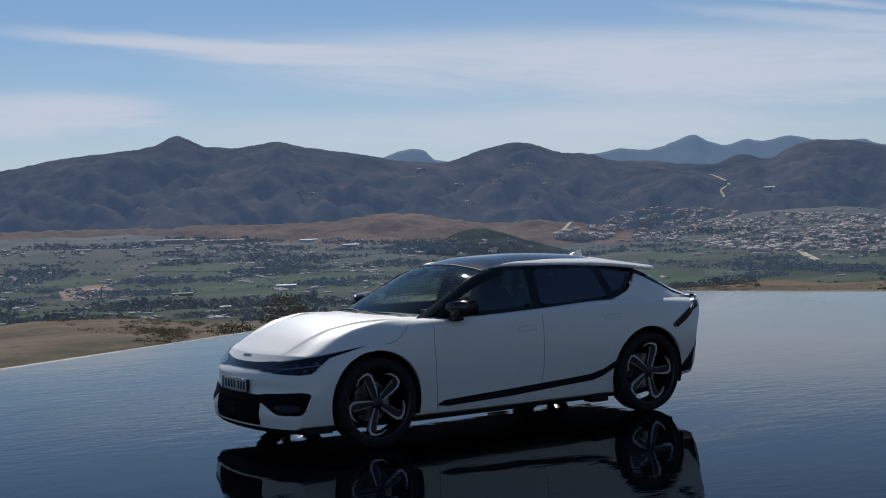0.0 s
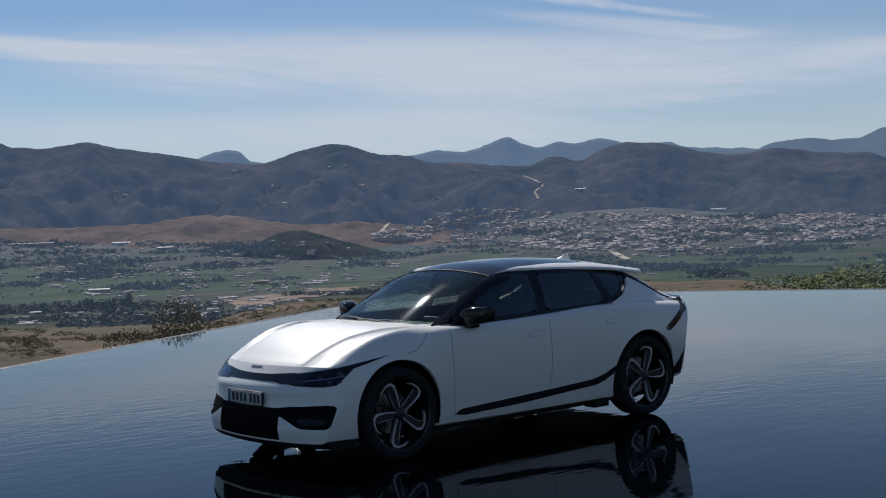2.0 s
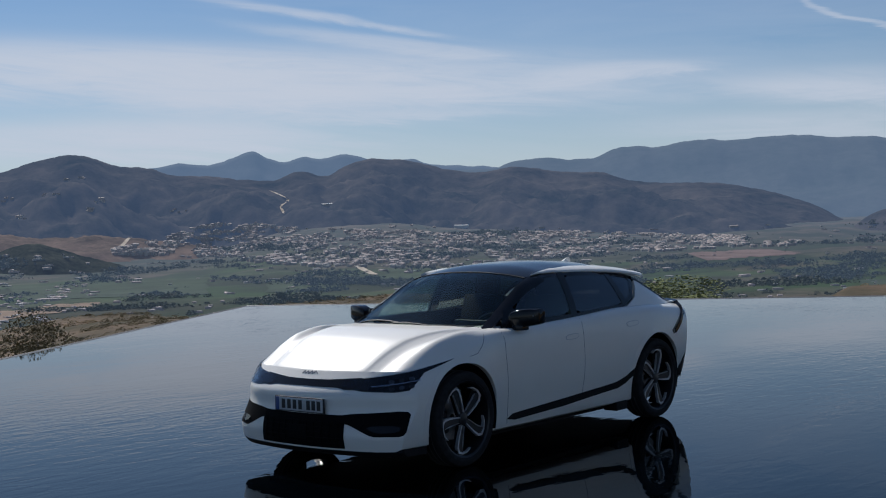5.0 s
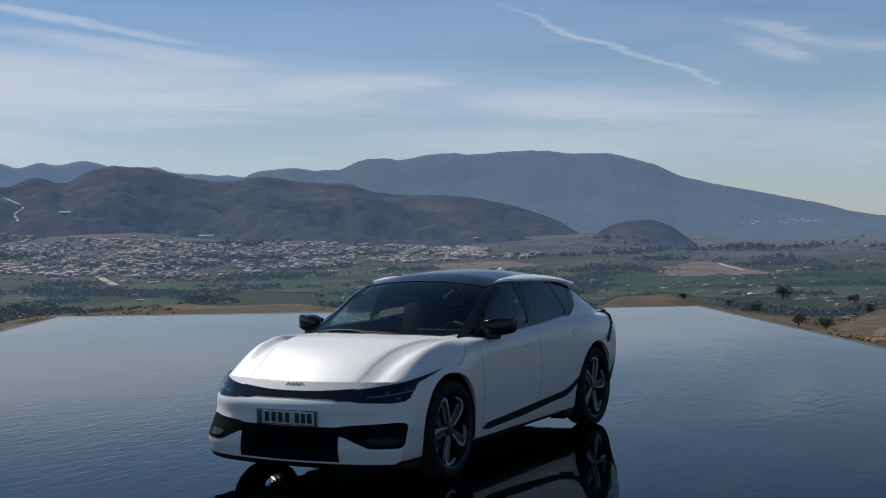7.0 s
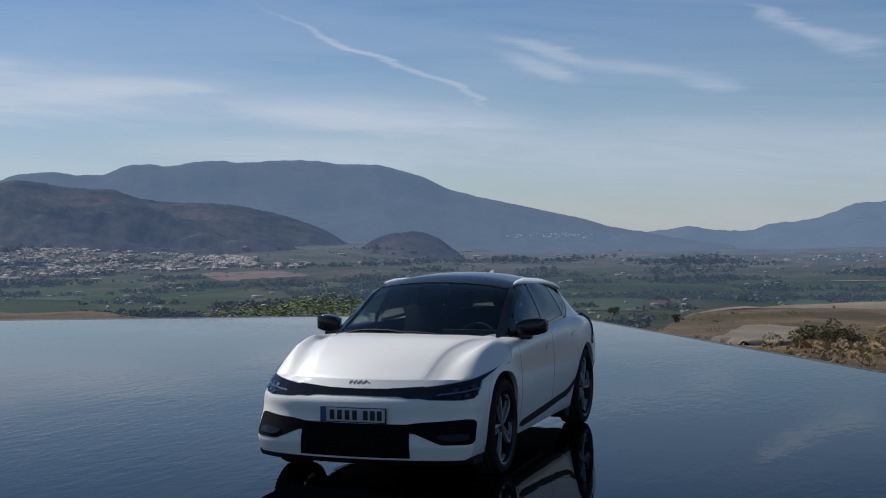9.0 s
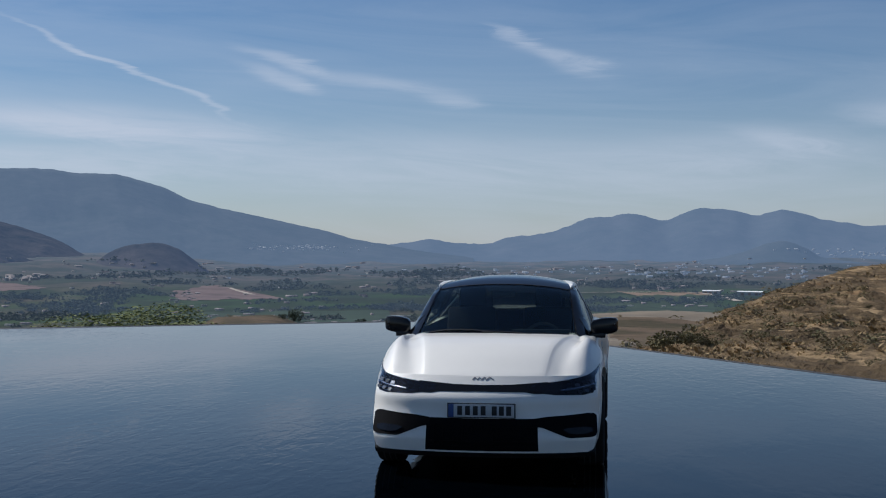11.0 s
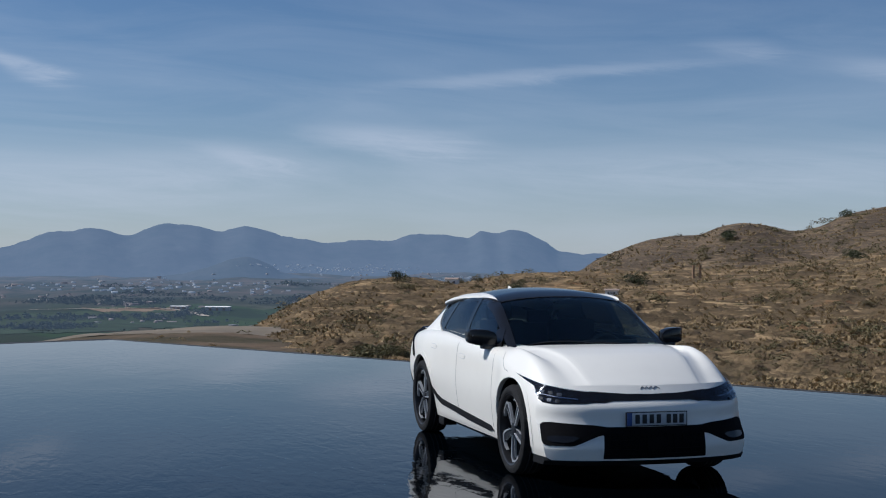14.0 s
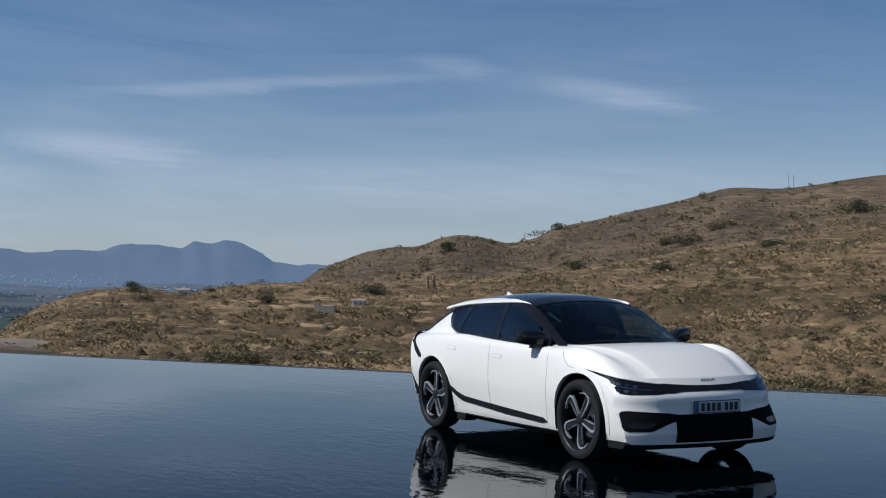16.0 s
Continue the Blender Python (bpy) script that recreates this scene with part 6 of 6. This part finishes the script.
for a, e, eye, l, w, h, turn, wall, label in (
    (243.71, -0.78, EYE_START, 26, 14, 5.5, -30, WALL, "long white warehouse with a bright roof"),
    (247.3, -0.66, EYE_START, 62, 14, 5, -25, WALL_BEIGE, "long low grey warehouse"),
    (249.3, -0.62, EYE_START, 54, 14, 6, -25, WALL_BEIGE, "long low grey warehouse"),
    (241.9, -1.03, EYE_START, 22, 10, 4, -45, WALL_TOWN, "white shed with a bright roof"),
    (244.68, -2.69, EYE_START, 15, 8, 3.0, -28, WALL_TOWN, "pale flat farm shed"),
    (249.05, -2.84, EYE_START, 15, 6, 2.4, -28, WALL_DIM, "pale flat farm shed"),
    (247.27, -3.45, EYE_START, 6, 3, 1.6, -20, WALL_TOWN, "small pale farm shed"),
    (243.14, -3.79, EYE_START, 5, 3, 1.4, -35, WALL_DIM, "small pale farm shed"),
    (237.98, -2.63, EYE_START, 12, 6, 2.4, -40, WALL_DIM, "pale flat farm shed"),
    (174.3, -2.03, EYE_FRONT, 24, 10, 4.2, 72, WALL_TOWN, "large white warehouse beside fields"),
    (175.9, -1.97, EYE_FRONT, 17, 9, 3.4, 72, WALL_TOWN, "large white warehouse beside fields"),
    (218.33, -0.28, EYE_MID, 26, 8, 5, -50, WALL, "white block of flats above the town"),
    (224.14, 0.80, EYE_START, 24, 8, 5, -50, WALL_TOWN, "white farmhouse on the mountain slope"),
    (195.29, -3.19, EYE_MID, 8, 4, 2.4, 20, WALL_TOWN, "white farmhouse among trees"),
):
    farm_building(a, e, eye, l, w, h, turn, wall, label)


def track(name, label, pts, width, tree, eye, mat):
    """A pale dirt track draped over the land along lines of sight."""
    path = hermite_path([(a, e) for a, e in pts], 7)
    hits = [sight(tree, eye, q.x, q.y) for q in path]
    hits = [h for h in hits if h is not None]
    verts = []
    for i, h in enumerate(hits):
        d = hits[min(i + 1, len(hits) - 1)] - hits[max(i - 1, 0)]
        n = Vector((-d.y, d.x, 0)).normalized() * width / 2
        verts += [h + n + Vector((0, 0, 0.7)), h - n + Vector((0, 0, 0.7))]
    if len(hits) > 2:
        structure(name, verts, grid_faces(len(hits), 2), mat, label, "track")


DIRT = material("pale_dirt_track", (0.36, 0.31, 0.25), 0.95, var=0.2, scale=0.05)
track("track_1", "pale dirt track winding up the mountain", [(226.57, 1.52), (226.1, 1.31), (225.82, 1.08), (226.12, 0.85), (226.01, 0.53)], 5, LAND, EYE_START, DIRT)
track("track_2", "pale dirt track on the foothill", [(232.45, -0.3), (232.57, -0.39), (232.77, -0.6), (233.07, -0.83)], 6, LAND, EYE_START, DIRT)
track("track_3", "pale dirt track below the town", [(223.2, -1.6), (222.88, -1.76), (222.54, -1.98), (222.09, -2.21)], 7, LAND, EYE_MID, DIRT)
track("track_4", "pale dirt track crossing the fields", [(182, -2.0), (178, -1.95), (176, -2.02), (174.8, -2.3)], 8, LAND, EYE_FRONT, DIRT)
track("track_5", "pale dirt track on a brown field", [(196.6, -1.8), (196.2, -1.95), (195.6, -2.1)], 5, LAND, EYE_MID, DIRT)


EARTH = material("bare_tan_earth", (0.175, 0.140, 0.096), 0.95, var=0.3, scale=0.25, bump=0.4, bscale=2.0)


def bare_bank():
    """The bare shoulder of the bank past the pool's far corner."""
    az, rr = np.linspace(171.5, 188.5, 60), np.linspace(58, 67, 12)
    verts = []
    for r in rr:
        for a in az:
            edge = 1.6 * noise.fractal(Vector((a * 0.6, r * 0.2, 9)), 0.8, 2.0, 3)
            rim = min(1.0, (a - 171.5) / 2.5, (188.5 - a) / 2.5, (r + edge - 58) / 4)
            verts.append((r * math.cos(radians(a)), r * math.sin(radians(a)), plain_height(a, r) + 0.10 * max(-1.0, rim)))
    structure("bare_bank", verts, grid_faces(len(rr), len(az)), EARTH, "bare tan earth on the bank beyond the pool", "bare ground")


bare_bank()


def bare_field():
    """The bare field on the low shoulder where the hillside runs out."""
    az, ss = np.linspace(175.8, 181.4, 60), np.linspace(0.40, 1.0, 40)
    verts = []
    for s in ss:
        for a in az:
            x, y, z = hill_point(a, s)
            edge = 0.10 * noise.fractal(Vector((a * 0.8, s * 5, 4)), 0.8, 2.0, 4)
            rim = min(1.0, (a - 175.8 + 8 * edge) / 1.2, (s + edge - 0.40 - max(0.0, 177.5 - a) * 0.09) / 0.06)
            verts.append((x, y, z + 0.14 * max(-1.5, rim)))
    structure("bare_field", verts, grid_faces(len(ss), len(az)), EARTH, "bare tan field on the low shoulder of the hill", "bare ground")


bare_field()


# ---- the hillside's plants ----
def slope_spots(n, a0, a1, e0, e1, power=1.0):
    out = []
    while len(out) < n:
        a = a0 + (a1 - a0) * rng.random()
        e = e0 + (e1 - e0) * rng.random() ** power
        p = sight(SLOPE, EYE_END, a, e)
        if p is None:
            continue
        # the bare field on the shoulder stays free
        if math.degrees(math.atan2(p.y, p.x)) > 175.4 + rng.random() and p.xy.length > 31:
            continue
        out.append((p, a, e))
    return out


def hillside_plants():
    tufts = [tuft(11) for _ in range(8)]
    shrubs = [leafy(120, 0.14, 5, 0.75) for _ in range(8)]
    spots = []
    for p, a, e in slope_spots(26000, 134, 177, -5.2, 3.2):
        r = (p - EYE_END).length
        if cluster(p.x, p.y, 0.16, 3) < -0.15 + 0.3 * rng.random():
            continue
        h = (0.045 + 0.09 * rng.random() ** 2) * (0.5 + r / 62)
        spots.append((p.x, p.y, p.z - 0.03, h * (1.0 + rng.random()), h, rng.integers(8)))
    bulk("dry_grass_tufts", "dry golden grass tufts on the hillside", "grass", [STRAW], tufts, spots)
    spots = []
    for p, a, e in slope_spots(4200, 134, 177, -5.0, 4.0):
        r = (p - EYE_END).length
        if cluster(p.x, p.y, 0.07, 7) < -0.05 + 0.3 * rng.random():
            continue
        if r < 75 and rng.random() > (0.2 if math.degrees(math.atan2(p.y, p.x)) < 163 else 0.06):
            continue
        h = (0.08 + 0.18 * rng.random() ** 2.5) * (0.5 + r / 62) * (2.0 if rng.random() < 0.10 else 1.0)
        spots.append((p.x, p.y, p.z - 0.08 * h, h * (1.3 + rng.random()), h, rng.integers(8)))
    bulk("low_scrub", "low brown-green scrub cushions on the hillside", "scrub", [LEAF], shrubs, spots)
    spots = []
    for p, a, e in slope_spots(1500, 133, 177, -4.8, 4.4):
        r = (p - EYE_END).length
        if cluster(p.x, p.y, 0.045, 12) < -0.10 + 0.35 * rng.random():
            continue
        if r < 65 and rng.random() > 0.35:
            continue
        h = (0.22 + 0.42 * rng.random() ** 2.2) * (0.35 + r / 150)
        spots.append((p.x, p.y, p.z - 0.15 * h, h * (1.5 + 1.2 * rng.random()), h, rng.integers(8)))
    bulk("hillside_shrubs", "dark olive-brown shrubs dotted over the hillside", "shrubs", [LEAF_SHRUB], shrubs, spots)
    # the far plain's edge by the pool
    spots = []
    for _ in range(2600):
        a, r = 178 + 78 * rng.random(), 30 + 85 * rng.random() ** 1.3
        if cluster(a, r, 0.12, 4) < 0.0:
            continue
        z = plain_height(a, r)
        h = 0.07 + 0.14 * rng.random() ** 2
        spots.append((r * math.cos(radians(a)), r * math.sin(radians(a)), z - 0.05, h * (1.5 + rng.random()), h, rng.integers(8)))
    bulk("bank_grass", "dry grass on the bank below the pool", "grass", [STRAW], shrubs, spots)
    spots = []
    for _ in range(4000):
        a, r = 222 + 36 * rng.random(), 24 + 55 * rng.random()
        if cluster(a * 2, r * 2, 0.12, 6) < -0.08:
            continue
        h = 0.08 + 0.22 * rng.random() ** 3
        spots.append((r * math.cos(radians(a)), r * math.sin(radians(a)), plain_height(a, r) - 0.03, h * (1.4 + rng.random()), h, rng.integers(8)))
    bulk("bank_scrub", "low olive-brown scrub on the bank below the pool", "scrub", [LEAF], shrubs, spots)


hillside_plants()


def bush(at, wide, high, mat, label, category="bush", n=900, leaf=0.10, group="bushes on the hillside"):
    ob = thing("bush", label, category, group, tuple(at))
    stems = bmesh.new()
    for k in range(6):
        a = k * 1.05 + rng.random()
        tip = Vector((math.cos(a) * wide * 0.28, math.sin(a) * wide * 0.28, high * (0.45 + 0.25 * rng.random())))
        m = Vector((0, 0, -0.15)).lerp(tip, 0.5)
        q = tip.to_track_quat("Z", "Y").to_matrix().to_4x4()
        bmesh.ops.create_cone(stems, segments=5, radius1=0.035 * high, radius2=0.010 * high, depth=tip.length + 0.15, matrix=Matrix.Translation(m) @ q)
    part("stem", stems, WOOD, ob)
    v, f = leafy(n, leaf, 9, 0.85, 0.05)
    v = v * (wide, wide, high / 0.85)
    me = mesh_of("crown", v.tolist(), f.tolist(), smooth=False)
    me.materials.append(mat)
    c = new("crown", me)
    c.parent = ob
    return ob


def placed_bushes():
    for a, e, w, h in ((165.29, -0.72, 2.6, 2.2), (164.78, -1.15, 3.2, 1.6), (159.89, -1.12, 3.0, 2.0), (143.04, 0.3, 3.4, 2.0), (142.03, 1.42, 4.0, 2.0), (142.69, 1.4, 3.6, 1.8), (138.51, 1.3, 4.2, 2.2), (155.32, -0.8, 3.4, 2.4), (134.91, 2.72, 4.0, 2.6), (147.4, 2.0, 2.4, 2.0), (146.74, 0.27, 2.8, 2.2), (141.28, -0.72, 2.0, 1.1), (139.08, -2.4, 0.9, 0.7), (152.19, 1.1, 3.0, 2.0), (162.2, -0.72, 1.6, 1.2), (163.2, -0.82, 1.6, 1.1), (168.5, -0.95, 1.0, 0.7), (140.47, 0.2, 2.4, 1.3), (141.28, 0.98, 2.6, 1.3), (140.82, 2.0, 3.0, 1.4), (138.2, -0.6, 1.6, 1.0), (147.8, -1.2, 1.4, 0.9), (149.5, -2.2, 1.0, 0.6), (158.0, -2.0, 1.3, 0.8), (161.2, -2.3, 1.1, 0.7), (152.2, -2.9, 0.8, 0.5), (144.5, -1.5, 1.5, 0.8), (136.6, 0.2, 2.6, 1.3)):
        p = sight(SLOPE, EYE_END, a, e)
        if p is not None:
            k = (p - EYE_END).length / 210
            bush(p - Vector((0, 0, 0.15 * h * k)), w * k, h * k * 0.85, LEAF_DARK if h >= 2 else LEAF, "dark green bush on the dry slope" if h >= 2 else "grey-brown scrub bush on the dry slope", n=1600, leaf=0.065)
    eye = EYE_FRONT
    for a, e, w, h in ((175.9, -3.9, 0.65, 0.42), (177.0, -3.95, 0.85, 0.5), (175.1, -3.7, 0.5, 0.32)):
        b, r = radians(a), 31.0
        q = eye + Vector((math.cos(b), math.sin(b), 0)) * r
        hit = SLOPE.ray_cast(Vector((q.x, q.y, 60)), Vector((0, 0, -1)))[0] or LAND.ray_cast(Vector((q.x, q.y, 60)), Vector((0, 0, -1)))[0]
        bush(hit, w, h, LEAF_SHRUB, "rounded grey-green bush beside the pool edge", group="bushes by the pool")
    # by the pool's far and sunward edges
    for x, y, w, h, mat, label in ((-25.4, -12.5, 4.5, 1.25, LEAF_GREEN, "wide yellow-green broom bush below the pool"), (-4.9, -14.2, 1.7, 1.45, LEAF, "olive-brown bush on the bank by the pool")):
        z = LAND.ray_cast(Vector((x, y, 60)), Vector((0, 0, -1)))[0].z
        bush((x, y, z - 0.05), w, h, mat, label, n=8000, leaf=0.03, group="bushes by the pool")


placed_bushes()


def tree(at, high, label):
    """A small broad-crowned tree: tapered trunk, limbs, and a crown of many leaves."""
    ob = thing("tree", label, "tree", "trees by the fields", tuple(at))
    wood = bmesh.new()
    bmesh.ops.create_cone(wood, segments=7, radius1=0.05 * high, radius2=0.03 * high, depth=0.5 * high, matrix=Matrix.Translation((0, 0, 0.2 * high)))
    part("trunk", wood, WOOD, ob)
    limbs = bmesh.new()
    for k in range(5):
        a = k * 1.26 + rng.random()
        tip = Vector((math.cos(a) * 0.24 * high, math.sin(a) * 0.24 * high, 0.36 * high))
        q = tip.to_track_quat("Z", "Y").to_matrix().to_4x4()
        bmesh.ops.create_cone(limbs, segments=5, radius1=0.022 * high, radius2=0.006 * high, depth=tip.length, matrix=Matrix.Translation(Vector((0, 0, 0.36 * high)) + tip / 2) @ q)
    part("limb", limbs, WOOD, ob)
    v, f = leafy(1400, 0.075, 11, 0.9, 0.02)
    v = v * (0.95 * high, 0.95 * high, 0.80 * high / 0.9) + (0, 0, 0.14 * high)
    me = mesh_of("crown", v.tolist(), f.tolist(), smooth=False)
    me.materials.append(LEAF_DARK)
    c = new("crown", me)
    c.parent = ob
    return ob


def field_trees():
    for a, e, tall in ((195.07, -3.85, 26), (194.03, -3.32, 34), (193.41, -4.44, 30), (192.31, -4.60, 34), (198.09, -3.28, 16), (191.2, -3.5, 22), (190.6, -3.9, 24), (196.2, -3.6, 16)):
        p = sight(LAND, EYE_MID, a, e)
        if p is not None:
            r = (p - EYE_MID).length
            tree(p, 0.8 * tall / 2361 * r, "dark round field tree below the pool")


field_trees()


def hill_buildings():
    for a, e, l, w, h, wall, label in ((157.37, -1.55, 8.0, 5.0, 3.4, WALL_DIM, "small roofless stone ruin on the hillside"), (155.93, -1.25, 4.8, 3.4, 2.4, WALL, "small white house on the hillside"), (163.3, -0.85, 5.0, 3.6, 2.6, WALL, "small white house behind the ridge")):
        p = sight(SLOPE, EYE_END, a, e)
        if p is None:
            continue
        k = (p - EYE_END).length / 540
        ruin = "ruin" in label
        p.z -= 0.05 * h * k
        l, w, h = l * k, w * k, h * k
        ob = thing("house", label, "house", "", tuple(p), 60)
        b = bmesh.new()
        box(b, (-l / 2, -w / 2, -1.0), (l / 2, w / 2, h * 0.75))
        part("wall", b, wall, ob, smooth=False)
        if ruin:
            g = bmesh.new()
            box(g, (-l / 2, -w / 2, h * 0.75), (-l / 2 + 0.25 * l, w / 2, h * 1.05))
            part("gable_wall", g, wall, ob, smooth=False)
            continue
        r = bmesh.new()
        q = [r.verts.new(v) for v in ((-l / 2 - .15, -w / 2 - .15, h * .75), (l / 2 + .15, -w / 2 - .15, h * .75), (l / 2 + .15, w / 2 + .15, h * .75), (-l / 2 - .15, w / 2 + .15, h * .75), (-l / 2 - .15, 0, h), (l / 2 + .15, 0, h))]
        for f in ((0, 1, 5, 4), (2, 3, 4, 5), (3, 0, 4), (1, 2, 5), (0, 3, 2, 1)):
            r.faces.new([q[i] for i in f])
        part("roof", r, ROOF, ob, smooth=False)
        for q in (-0.25, 0.25):
            d = bmesh.new()
            box(d, (q * l - 0.06 * l, -w / 2 - 0.03, 0.1 * h), (q * l + 0.06 * l, -w / 2 + 0.1, 0.45 * h))
            part("window", d, SEAM, ob, smooth=False)
    for a, e, h, rad, mat, name, label in ((152.98, -0.55, 2.6, 0.22, BRICK, "brick_pillar", "weathered brick gate pillar on the slope"), (152.71, -0.55, 2.6, 0.22, BRICK, "brick_pillar", "weathered brick gate pillar on the slope"), (137.8, 3.72, 3.0, 0.035, WOOD, "mast", "thin mast on the hilltop"), (137.6, 3.70, 3.0, 0.035, WOOD, "mast", "thin mast on the hilltop")):
        p = sight(SLOPE, EYE_END, a, e)
        if p is None:
            continue
        k = (p - EYE_END).length / 300
        h, rad = h * k, rad * k
        ob = thing(name, label, name.replace("_", " "), "", tuple(p))
        b = bmesh.new()
        box(b, (-rad, -rad, -0.5), (rad, rad, h), 0.02)
        part("shaft", b, mat, ob, smooth=False)
        c = bmesh.new()
        box(c, (-rad * 1.3, -rad * 1.3, h), (rad * 1.3, rad * 1.3, h + rad), 0.02)
        part("cap", c, mat, ob, smooth=False)


hill_buildings()
